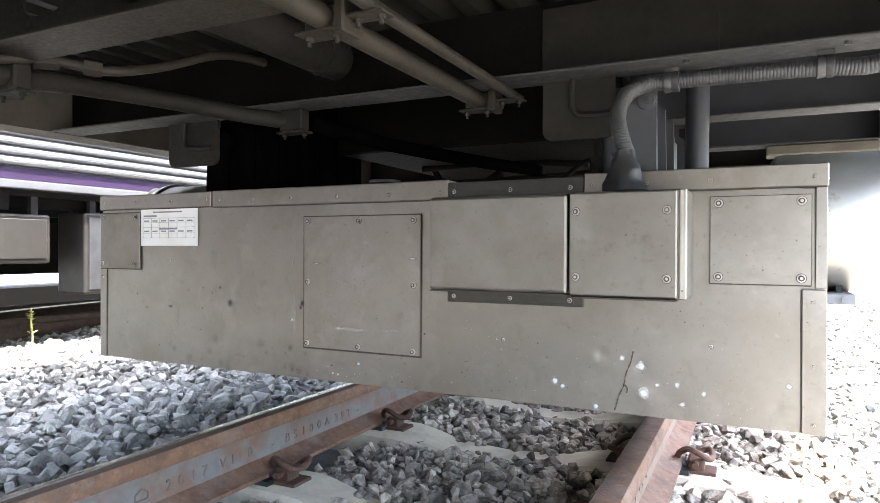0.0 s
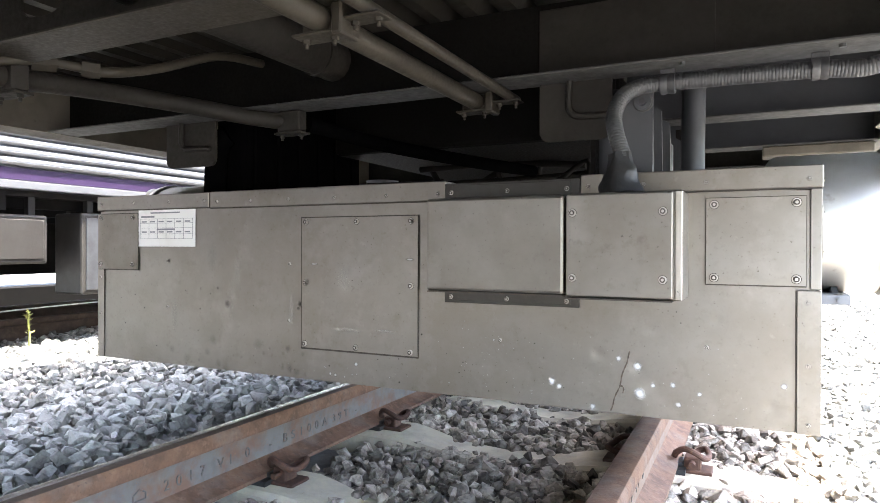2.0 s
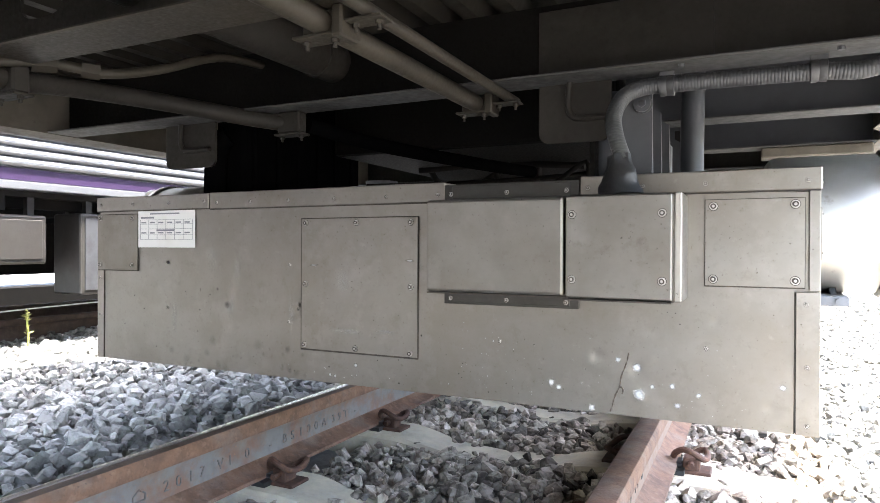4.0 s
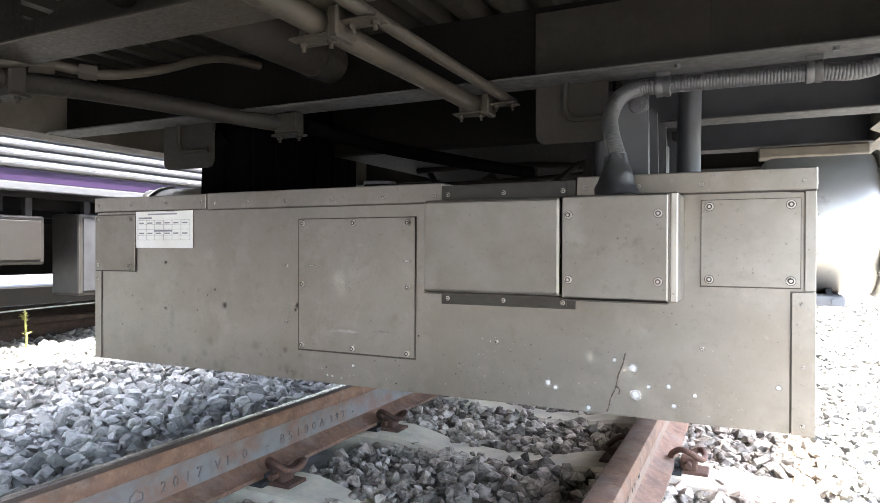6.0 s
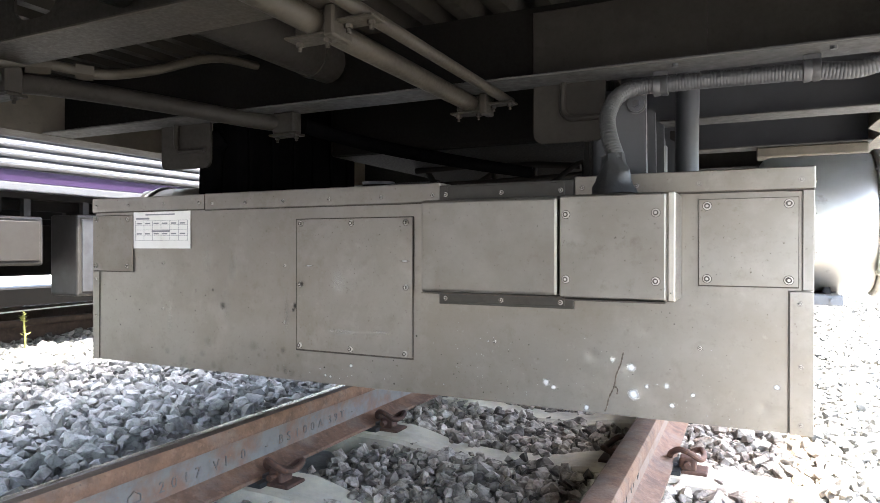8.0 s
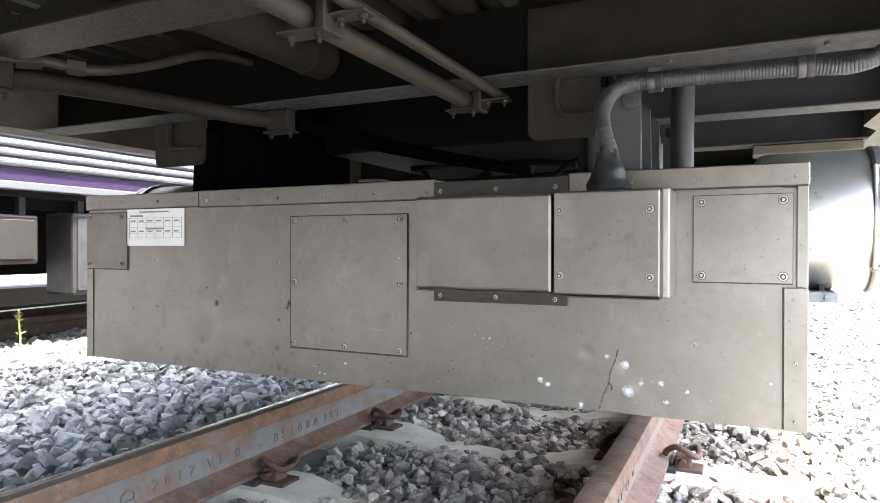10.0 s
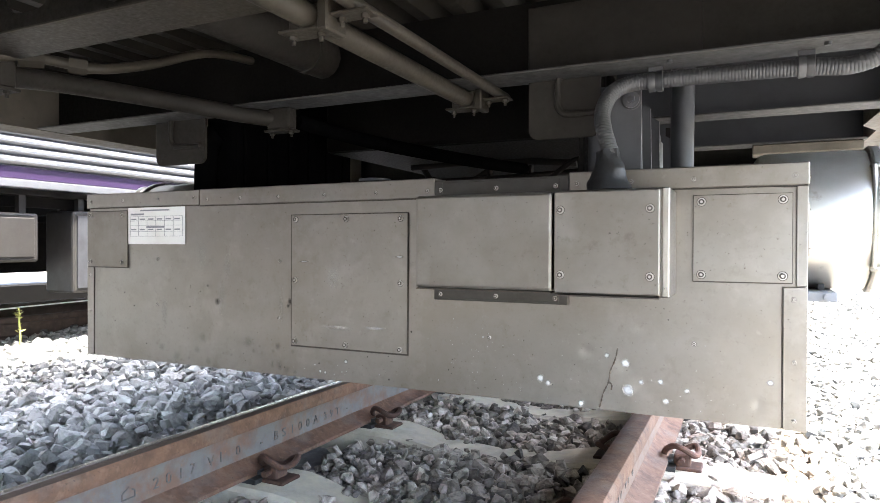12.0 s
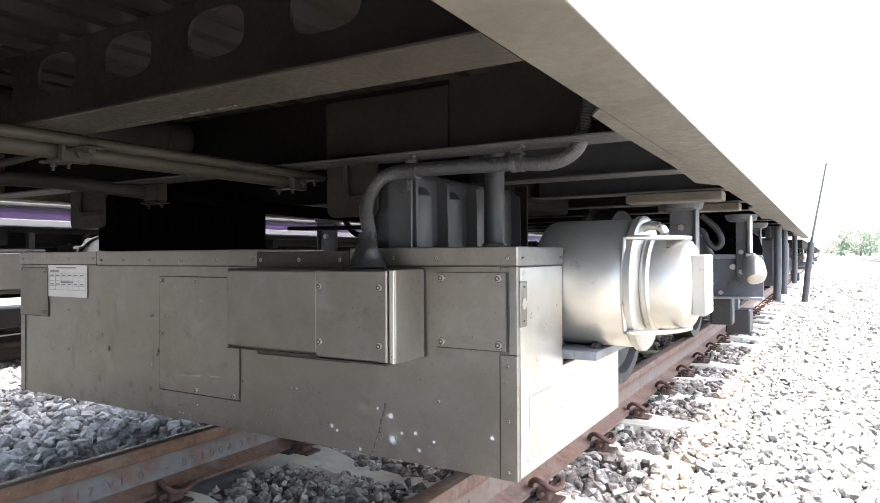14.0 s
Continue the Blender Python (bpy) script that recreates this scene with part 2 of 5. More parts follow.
def slab(bm, x0, x1, y0, y1, z0, z1, bev=0.0, seg=1):
    r = bmesh.ops.create_cube(bm, size=1)
    vs = r["verts"]
    for v in vs:
        v.co = Vector((x0 + (v.co.x + 0.5) * (x1 - x0), y0 + (v.co.y + 0.5) * (y1 - y0), z0 + (v.co.z + 0.5) * (z1 - z0)))
    if bev:
        es = list({e for v in vs for e in v.link_edges})
        bmesh.ops.bevel(bm, geom=es, offset=bev, segments=seg, affect="EDGES", profile=0.5)
    return bm


def block(x0, x1, y0, y1, z0, z1, bev=0.0, seg=1):
    return slab(bmesh.new(), x0, x1, y0, y1, z0, z1, bev, seg)


def rod(bm, a, b, r, n=12, r2=None):
    a, b = Vector(a), Vector(b)
    q = (b - a).to_track_quat("Z", "Y").to_matrix().to_4x4()
    bmesh.ops.create_cone(bm, cap_ends=True, segments=n, radius1=r, radius2=r if r2 is None else r2, depth=(b - a).length, matrix=Matrix.Translation((a + b) / 2) @ q)
    return bm


def lathe(bm, profile, m, n=32):
    """profile: (along, radius) pairs about the local z axis, placed by m."""
    rings = []
    for h, r in profile:
        rings.append([bm.verts.new(m @ Vector((r * math.cos(2 * math.pi * i / n), r * math.sin(2 * math.pi * i / n), h))) for i in range(n)])
    for a, b in zip(rings, rings[1:]):
        for i in range(n):
            bm.faces.new((a[i], a[(i + 1) % n], b[(i + 1) % n], b[i]))
    bm.faces.new(rings[0][::-1])
    bm.faces.new(rings[-1])
    return bm


def smooth_path(pts, step):
    """Even points along a Catmull-Rom curve through pts."""
    pts = [Vector(p) for p in pts]
    P = [2 * pts[0] - pts[1]] + pts + [2 * pts[-1] - pts[-2]]
    fine = []
    for i in range(1, len(P) - 2):
        for k in range(24):
            t = k / 24
            a, b, c, d = P[i - 1:i + 3]
            fine.append(0.5 * ((2 * b) + (c - a) * t + (2 * a - 5 * b + 4 * c - d) * t * t + (3 * b - a - 3 * c + d) * t ** 3))
    fine.append(pts[-1])
    out, left = [fine[0]], step
    for a, b in zip(fine, fine[1:]):
        seg = (b - a).length
        done = 0
        while seg - done >= left:
            done += left
            out.append(a.lerp(b, done / seg))
            left = step
        left -= seg - done
    return out


def tube(bm, pts, r, n=12, step=0.02, rings=None):
    """A round tube along a smooth path; rings: radii that alternate from step to step."""
    path = smooth_path(pts, step)
    up = Vector((0.123, 0.31, 0.94)).normalized()
    prev = []
    for i, p in enumerate(path):
        d = (path[min(i + 1, len(path) - 1)] - path[max(i - 1, 0)]).normalized()
        u = (up - d * up.dot(d)).normalized()
        v = d.cross(u)
        up = u
        rr = r if rings is None else rings[i % len(rings)]
        ring = [bm.verts.new(p + (u * math.cos(2 * math.pi * k / n) + v * math.sin(2 * math.pi * k / n)) * rr) for k in range(n)]
        if prev:
            for k in range(n):
                bm.faces.new((prev[k], prev[(k + 1) % n], ring[(k + 1) % n], ring[k]))
        else:
            bm.faces.new(ring[::-1])
        prev = ring
    bm.faces.new(prev)
    return bm


def sweep(bm, profile, y0, y1, steps=1, idx=None):
    """Closed (x, z) profile drawn out along y. idx: a material index for each side of the profile."""
    rings = [[bm.verts.new((x, y0 + (y1 - y0) * k / steps, z)) for x, z in profile] for k in range(steps + 1)]
    n = len(profile)
    for a, b in zip(rings, rings[1:]):
        for i in range(n):
            f = bm.faces.new((a[i], a[(i + 1) % n], b[(i + 1) % n], b[i]))
            if idx:
                f.material_index = idx[i]
    bm.faces.new(rings[0])
    bm.faces.new(rings[-1][::-1])
    return bm


def rounded(w, h, r, n=5):
    """Outline of a rounded rectangle round the origin."""
    out = []
    for cx, cy, a0 in ((w / 2 - r, h / 2 - r, 0), (-w / 2 + r, h / 2 - r, 90), (-w / 2 + r, -h / 2 + r, 180), (w / 2 - r, -h / 2 + r, 270)):
        for k in range(n + 1):
            a = radians(a0 + 90 * k / n)
            out.append((cx + r * math.cos(a), cy + r * math.sin(a)))
    return out


def plate(bm, outline, y0, y1):
    """An (x, z) outline given thickness from y0 to y1."""
    return sweep(bm, outline, y0, y1)


# ---- ground and ballast ----
bm = bmesh.new()
xs = sorted(set([-400, -120, -40, -15, -9] + [-6 + 0.5 * i for i in range(31)] + [10, 14, 20, 40, 120, 400]))
ys = sorted(set([-400, -100, -30, -10, -5] + [-3 + 0.5 * i for i in range(30)] + [14, 18, 24, 35, 60, 120, 300, 900, 2500]))
grid = [[bm.verts.new((x, y, -0.085 - (0.25 if abs(x) > 12 else 0) + 0.015 * noise.noise((x * 1.3, y * 1.3, 0)))) for x in xs] for y in ys]
for j in range(len(ys) - 1):
    for i in range(len(xs) - 1):
        bm.faces.new((grid[j][i], grid[j][i + 1], grid[j + 1][i + 1], grid[j + 1][i]))
tagged(mesh_ob("ground", bm, GROUND), "pale grey gravel railway yard ground", "ground", kind="structure")


def stone_shapes(count):
    out = []
    for k in range(count):
        b = bmesh.new()
        sx, sy, sz = random.uniform(0.75, 1.2), random.uniform(0.5, 0.95), random.uniform(0.4, 0.75)
        for i in (-1, 1):
            for j in (-1, 1):
                for h in (-1, 1):
                    b.verts.new((i * sx * random.uniform(0.15, 0.9), j * sy * random.uniform(0.15, 0.9), h * sz * random.uniform(0.35, 1.0)))
        for _ in range(9):
            v = Vector((random.gauss(0, 1), random.gauss(0, 1), random.gauss(0, 1))).normalized() * random.uniform(0.82, 1.0)
            b.verts.new((v.x * sx, v.y * sy, v.z * sz))
        bmesh.ops.convex_hull(b, input=b.verts[:])
        bmesh.ops.delete(b, geom=[v for v in b.verts if not v.link_faces], context="VERTS")
        b.verts.index_update()
        bmesh.ops.triangulate(b, faces=b.faces[:])
        out.append((np.array([v.co[:] for v in b.verts]), np.array([[v.index for v in f.verts] for f in b.faces])))
        b.free()
    return out


SHAPES = stone_shapes(40)


def rotations(n):
    q = np.random.normal(size=(n, 4))
    q /= np.linalg.norm(q, axis=1)[:, None]
    w, x, y, z = q.T
    return np.stack([np.stack([1 - 2 * (y * y + z * z), 2 * (x * y - z * w), 2 * (x * z + y * w)], 1),
                     np.stack([2 * (x * y + z * w), 1 - 2 * (x * x + z * z), 2 * (y * z - x * w)], 1),
                     np.stack([2 * (x * z - y * w), 2 * (y * z + x * w), 1 - 2 * (x * x + y * y)], 1)], 1)


def ballast(name, fields, label, stone):
    """fields: (x0, x1, y0, y1, spacing, half size, top z). Stones are scattered on a jittered grid and joined."""
    P, S = [], []
    for x0, x1, y0, y1, gap, size, z in fields:
        gx, gy = np.meshgrid(np.arange(x0, x1, gap), np.arange(y0, y1, gap))
        p = np.stack([gx.ravel(), gy.ravel()], 1) + np.random.uniform(-0.5, 0.5, (gx.size, 2)) * gap * 1.1
        zz = z + np.random.uniform(-0.6, 0.25, len(p)) * size + 0.02 * np.sin(p[:, 0] * 5.1 + 1) * np.sin(p[:, 1] * 3.7)
        sz = size * np.random.choice([0.55, 0.7, 0.85, 1.0, 1.25], len(p)) * np.random.uniform(0.9, 1.1, len(p))
        off = np.abs((p[:, 1] - SLEEPERS[0] + 0.32) % 0.64 - 0.32)
        keep = (off > 0.05 + 0.45 * sz + 0.02 * np.sin(p[:, 0] * 23 + p[:, 1] * 9)) | (p[:, 0] < -0.6) | (np.abs(p[:, 0]) > 1.02 + 0.03 * np.sin(p[:, 1] * 40))
        keep |= (off > 0.05) & (np.random.rand(len(p)) < 0.10)
        P.append(np.column_stack([p, zz - size * 0.5])[keep])
        S.append(sz[keep])
    P, S = np.concatenate(P), np.concatenate(S)
    R = rotations(len(P))
    kind = np.random.randint(0, len(SHAPES), len(P))
    vs, fs, base = [], [], 0
    for k, (v, f) in enumerate(SHAPES):
        w = np.where(kind == k)[0]
        if not len(w):
            continue
        a = np.einsum("nij,vj->nvi", R[w], v) * S[w][:, None, None]
        a[:, :, 2] *= 0.85
        a += P[w][:, None, :]
        vs.append(a.reshape(-1, 3))
        fs.append((f[None] + (np.arange(len(w)) * len(v))[:, None, None] + base).reshape(-1, 3))
        base += len(w) * len(v)
    vs, fs = np.concatenate(vs), np.concatenate(fs)
    me = bpy.data.meshes.new(name)
    me.vertices.add(len(vs))
    me.vertices.foreach_set("co", vs.ravel())
    me.loops.add(len(fs) * 3)
    me.loops.foreach_set("vertex_index", fs.ravel().astype(np.int32))
    me.polygons.add(len(fs))
    me.polygons.foreach_set("loop_start", np.arange(0, len(fs) * 3, 3, dtype=np.int32))
    me.update(calc_edges=True)
    me.shade_flat()
    me.materials.append(stone)
    return tagged(new(name, me), label, "ballast", kind="stuff")


SLEEPERS = [0.845 + 0.64 * k for k in range(-5, 60)]
RAIL_L, RAIL_R = -0.545, 0.535
fields = [(-0.48, 0.48, -0.6, 4.0, 0.031, 0.026, -0.045), (-0.48, 0.48, -0.6, 4.0, 0.036, 0.030, -0.016)]
bed = fields + [(-0.47, 0.47, 4.0, 9.0, 0.07, 0.042, -0.03)]
fields = [(-0.9, -0.61, -1.2, 4.5, 0.036, 0.029, 0.05), (-0.9, -0.65, -1.2, 4.5, 0.040, 0.0315, 0.085)]
fields += [(-2.9, -0.9, -1.2, 4.2, 0.034, 0.028, 0.085), (-2.9, -0.9, -1.2, 4.2, 0.040, 0.0325, 0.110), (-3.75, -2.9, 0.0, 6, 0.042, 0.034, 0.06), (-3.75, -2.9, 0.0, 4, 0.06, 0.036, 0.075), (-5.4, -3.75, 0.0, 6, 0.07, 0.04, -0.03)]
bed += [(0.60, 1.05, -0.3, 5.0, 0.030, 0.026, -0.02), (0.60, 1.05, -0.3, 5.0, 0.038, 0.030, -0.002)]
fields += [(1.05, 1.5, -0.3, 5.0, 0.030, 0.025, -0.02), (1.05, 1.5, -0.3, 5.0, 0.036, 0.028, -0.002), (1.5, 3.2, 0.3, 6.0, 0.034, 0.028, -0.012), (1.5, 3.2, 0.3, 6.0, 0.042, 0.031, 0.0)]
fields += [(0.6, 4.5, 5.0, 12.0, 0.06, 0.038, -0.02), (3.2, 6.0, 2.5, 8.0, 0.085, 0.045, -0.03), (0.6, 7.0, 12.0, 26.0, 0.16, 0.07, -0.03)]
ballast("ballast", fields, "angular grey crushed stone ballast beside the track", STONE)
ballast("ballast", bed, "dirty brown stained ballast stones round the sleepers", STONE_DIRTY)


# ---- track ----
def rail_profile():
    half = [(0.0667, 0.0), (0.0667, 0.010), (0.030, 0.022), (0.010, 0.036), (0.0077, 0.060), (0.0077, 0.092), (0.012, 0.106), (0.033, 0.114), (0.035, 0.120), (0.0345, 0.142), (0.028, 0.1505), (0.016, 0.1525), (0.004, 0.153)]
    half = [(x, 0.012 + 1.098 * z) for x, z in half]
    right = [(x, z) for x, z in half]
    left = [(-x, z) for x, z in half[::-1]]
    kinds = [0, 0, 0, 1, 1, 1, 0, 0, 0, 0, 3, 3]
    idx = kinds + [2, 2, 2, 2] + kinds[::-1][3:] + [0]
    return right + left, idx


def rail(x, y0, y1, label, rust=None, top=None, web=None):
    prof, idx = rail_profile()
    bm = sweep(bmesh.new(), prof, y0, y1, 1, idx)
    ob = mesh_ob("rail", bm, [rust or RUST, web or rust or WEB, top or RAILTOP, top or RUSTDARK], None, "", True)
    ob.location = (x, 0, 0)
    return tagged(ob, label, "rail", "running rails")


rail_left = rail(RAIL_L, -34, 60, "rusty steel rail with grey web on concrete sleepers")
rail_right = rail(RAIL_R, -34, 60, "rusty steel rail with sunlit head on concrete sleepers", None, RUST, RUSTWEB)
for x in (-3.865, -4.935):
    rail(x, -4, 60, "brown rail of the neighbouring track", RUSTDARK, RUSTDARK)
for x in (5.2, 6.27):
    rail(x, 4, 90, "far rusty rail across the yard")


def sleeper_mesh(name, half=1.0):
    bm = bmesh.new()
    secs = []
    for x, zt, wt in ((-half, -0.03, 0.085), (-half + 0.01, -0.022, 0.09), (-0.74, -0.004, 0.095), (-0.70, 0.0, 0.1), (-0.38, 0.0, 0.1), (-0.32, -0.008, 0.095), (-0.18, -0.036, 0.08), (0, -0.044, 0.075)):
        secs.append((x, zt, wt))
    secs += [(-x, z, w) for x, z, w in secs[-2::-1]]
    prev = None
    for x, zt, wt in secs:
        ring = [bm.verts.new((x, y, z)) for y, z in ((-wt - 0.035, -0.17), (-wt - 0.008, zt - 0.012), (-wt + 0.006, zt), (wt - 0.006, zt), (wt + 0.008, zt - 0.012), (wt + 0.035, -0.17))]
        if prev:
            for i in range(5):
                bm.faces.new((prev[i], prev[i + 1], ring[i + 1], ring[i]))
        else:
            bm.faces.new(ring)
        prev = ring
    bm.faces.new(prev[::-1])
    ob = mesh_ob(name, bm, CONCRETE, None, "", True)
    for x in (-0.54, 0.54):
        part("rail_pad", block(x - 0.085, x + 0.085, -0.07, 0.07, 0.0004, 0.0145), CONDUIT, ob, "thin dark rail pad")
    return ob


first_sleeper = sleeper_mesh("sleeper")
tagged(first_sleeper, "weathered concrete railway sleeper bedded in ballast", "sleeper", "track sleepers")
first_sleeper.location = (0, SLEEPERS[0], -0.003)
for y in SLEEPERS[1:]:
    copy_thing(first_sleeper, pose(0, y, -0.003))
for k in range(10):
    copy_thing(first_sleeper, pose(-4.4, -1 + 0.64 * k, -0.01))

# ---- rail clips ----
clip = thing("rail_clip", "bent rusty spring clip holding the rail foot", "rail clip", "rail clips")
bm = tube(bmesh.new(), [(0.108, -0.055, 0.026), (0.108, 0.03, 0.026), (0.115, 0.062, 0.038), (0.142, 0.06, 0.05), (0.152, 0.02, 0.04), (0.142, -0.02, 0.042), (0.115, -0.038, 0.062), (0.085, -0.03, 0.068), (0.06, -0.01, 0.05), (0.05, 0.012, 0.028)], 0.0095, 10, 0.007)
part("spring_rod", bm, CLIPRUST, clip, "", True)
part("shoulder", block(0.082, 0.132, -0.028, 0.028, -0.012, 0.042, 0.008, 2), CLIPRUST, clip)
part("shoulder_base", block(0.072, 0.165, -0.042, 0.042, -0.012, 0.006, 0.003), CLIPRUST, clip)
part("insulator", block(0.046, 0.08, -0.034, 0.034, 0.0125, 0.024, 0.003), GREYPAINT, clip, "dark grey plastic insulator")
spots = [(xr, y, s) for y in SLEEPERS[3:24] for xr in (RAIL_L, RAIL_R) for s in (1, -1)]
for k, (xr, y, s) in enumerate(spots):
    m = pose(xr, y, 0, 0, 0, 0 if s > 0 else 180)
    if k == 0:
        clip.matrix_basis = m
    else:
        copy_thing(clip, m)


def raised_text(words, size, at, rail_ob, name):
    """Rolled lettering on the web, read along +y and seen from +x."""
    cu = bpy.data.curves.new(name, "FONT")
    cu.body, cu.size, cu.extrude, cu.space_character = words, size, 0.0012, 1.25
    tmp = bpy.data.objects.new(name, cu)
    scene.collection.objects.link(tmp)
    bpy.context.view_layer.update()
    me = bpy.data.meshes.new_from_object(tmp)
    bpy.data.objects.remove(tmp)
    me.materials.clear()
    me.materials.append(WEBTEXT)
    ob = new(name, me)
    ob.parent = rail_ob
    ob.matrix_local = Matrix.Translation(at) @ Matrix(((0, 0, 1, 0), (1, 0, 0, 0), (0, 1, 0, 0), (0, 0, 0, 1)))
    return ob


WEBTEXT = mat("raised_letter", (0.10, 0.095, 0.09), 0.6, 0.2, [((0.26, 0.13, 0.07), 60, 0.5, 0.7, 0.6)])
for ob, y0 in ((rail_left, -0.17), (rail_right, 0.16)):
    for words, dy, size, step in (("2017", 0.02, 0.041, 0.04), ("V1", 0.205, 0.041, 0.04), ("0", 0.315, 0.041, 0.04), ("-", 0.42, 0.041, 0.04), ("BS100A", 0.485, 0.041, 0.042), ("39T", 0.755, 0.04, 0.037), ("-", 0.90, 0.04, 0.03))[:7 if ob is rail_left else 3]:
        for k, ch in enumerate(words):
            raised_text(ch, size, (0.0085, y0 + dy + step * k, 0.068), ob, "letter")
bm = bmesh.new()
for a, b in (((0.0, 0.0), (0.0, 0.016)), ((0.0, 0.016), (0.018, 0.028)), ((0.018, 0.028), (0.036, 0.016)), ((0.036, 0.016), (0.036, 0.0)), ((0.036, 0.0), (0.0, 0.0))):
    rod(bm, (0.0085, a[0] - 0.24, a[1] + 0.07), (0.0085, b[0] - 0.24, b[1] + 0.07), 0.0022, 6)
part("rolled_mark", bm, WEBTEXT, rail_left)

# ---- equipment case ----
X0, X1, Z0, Z1 = -0.983, 0.917, 0.357, 0.839
case = thing("equipment_case", "long dull stainless equipment case hung under the carriage", "equipment case")
part("upper_body", block(X0, X1, 0.0045, 0.265, 0.561, 0.798, 0.003), STEEL, case)
part("lower_body", block(X0, X1, 0.0048, 0.75, Z0, 0.562, 0.003), STEEL, case)


def panel(x0, x1, z0, z1, nx, nz, dents):
    """A sheet with hammered dents and slight waves, turned in at its edges."""
    bm = bmesh.new()
    rows = []
    for j in range(nz + 1):
        row = []
        for i in range(nx + 1):
            x, z = x0 + (x1 - x0) * i / nx, z0 + (z1 - z0) * j / nz
            y = 0.0012 * noise.noise((x * 3.1, 0.3, z * 4.2)) + 0.0004 * noise.noise((x * 11, 5.3, z * 13))
            for dx, dz, r, d in dents:
                q = ((x - dx) ** 2 + (z - dz) ** 2) / (r * r)
                if q < 9:
                    y += d * math.exp(-q)
            row.append(bm.verts.new((x, y, z)))
        rows.append(row)
    for a, b in zip(rows, rows[1:]):
        for i in range(nx):
            bm.faces.new((a[i], a[i + 1], b[i + 1], b[i]))
    edge = [e for e in bm.edges if e.is_boundary]
    r = bmesh.ops.extrude_edge_only(bm, edges=edge)
    for v in r["geom"]:
        if isinstance(v, bmesh.types.BMVert):
            v.co.y = 0.0042
    return bm


DENTS = [(0.525, 0.474, 0.011, 0.0026), (0.60, 0.452, 0.012, 0.0022), (0.608, 0.403, 0.012, -0.002), (-0.466, 0.537, 0.012, 0.003), (-0.223, 0.546, 0.010, 0.0034),
         (0.63, 0.53, 0.008, 0.0016), (0.747, 0.552, 0.007, 0.0014), (0.84, 0.40, 0.008, 0.0014), (-0.50, 0.57, 0.009, 0.002), (0.33, 0.43, 0.05, 0.0012), (-0.05, 0.62, 0.07, -0.001), (-0.62, 0.46, 0.06, 0.0012), (0.68, 0.66, 0.05, 0.0015), (-0.33, 0.40, 0.02, 0.0018)]
DENTS = [(a, b, c, 0.85 * d) for a, b, c, d in DENTS]
part("front_panel", panel(-0.954, 0.878, Z0 + 0.0006, 0.796, 300, 74, DENTS), STEEL, case, "", True)
part("corner_trim", block(X0 - 0.001, -0.9555, -0.002, 0.01, Z0, 0.625, 0.001), STEEL, case)
part("corner_trim", block(0.8795, X1 + 0.001, -0.004, 0.01, Z0 + 0.0004, 0.615, 0.001), STEEL, case)
part("corner_trim", block(0.9, X1 + 0.001, -0.003, 0.01, 0.617, 0.797, 0.001), STEEL, case)
# end sheets in lighter steel, standing for light bounced off the ballast
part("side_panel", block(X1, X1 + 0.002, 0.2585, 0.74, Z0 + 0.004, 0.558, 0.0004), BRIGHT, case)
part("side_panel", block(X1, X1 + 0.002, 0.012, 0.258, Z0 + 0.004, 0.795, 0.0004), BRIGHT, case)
part("top_strip", block(X0 - 0.002, -0.532, -0.004, 0.262, 0.797, Z1, 0.002), STEEL, case)
part("top_strip", block(-0.526, 0.184, -0.006, 0.264, 0.795, Z1 + 0.001, 0.002), STEEL, case)
part("top_strip", block(0.489, X1 + 0.003, -0.005, 0.266, 0.7985, Z1 + 0.0005, 0.002), STEEL, case)
part("flange_plate", block(0.183, 0.488, -0.007, 0.05, 0.567, 0.833, 0.001), FLANGEGRIME, case, "grimy dark mounting flange")
part("flange_plate", block(0.203, 0.470, -0.0095, -0.0068, 0.572, 0.829, 0.001), FLANGEGRIME, case)
wide = part("wide_cover", block(0.19, 0.4845, -0.115, -0.006, 0.600, 0.792, 0.007, 2), STEEL_DARK, case)
# thin dark strip added along the cover's lower edge
part("cover_gasket", block(0.193, 0.4815, -0.1146, -0.010, 0.5972, 0.5998), SEAM, wide)
square = part("square_cover", block(0.497, 0.697, -0.118, -0.0055, 0.597, 0.7925, 0.003, 2), STEEL, case)
part("cover_lid", block(0.4915, 0.682, -0.129, -0.1175, 0.600, 0.790, 0.003, 2), STEEL_DARK, square)
part("cover_lip", block(0.6855, 0.6965, -0.124, -0.117, 0.599, 0.791, 0.001), BRIGHT, square)
part("cover_gasket", block(0.494, 0.680, -0.1285, -0.010, 0.5942, 0.5968), SEAM, square)
h2 = part("hatch", panel(-0.216, 0.113, 0.438, 0.763, 60, 60, []), STEEL, case, "", True)
h2.location.y = -0.005
h3 = part("hatch", panel(0.728, 0.893, 0.623, 0.784, 30, 30, []), STEEL, case, "", True)
h3.location.y = -0.006
h1 = part("hatch", block(-0.978, -0.808, -0.0065, -0.0012, 0.623, 0.786, 0.001), STEEL_DARK, case)
part("hatch_frame", block(0.7266, 0.8943, -0.0038, -0.0005, 0.6206, 0.7853, 0.0008), SEAM, case)
part("hatch_frame", block(-0.2205, 0.1155, -0.003, -0.0006, 0.4335, 0.7655, 0.0008), SEAM, case)
part("hatch_frame", block(-0.9795, -0.8055, -0.0035, -0.0008, 0.6205, 0.7885, 0.0008), SEAM, case)
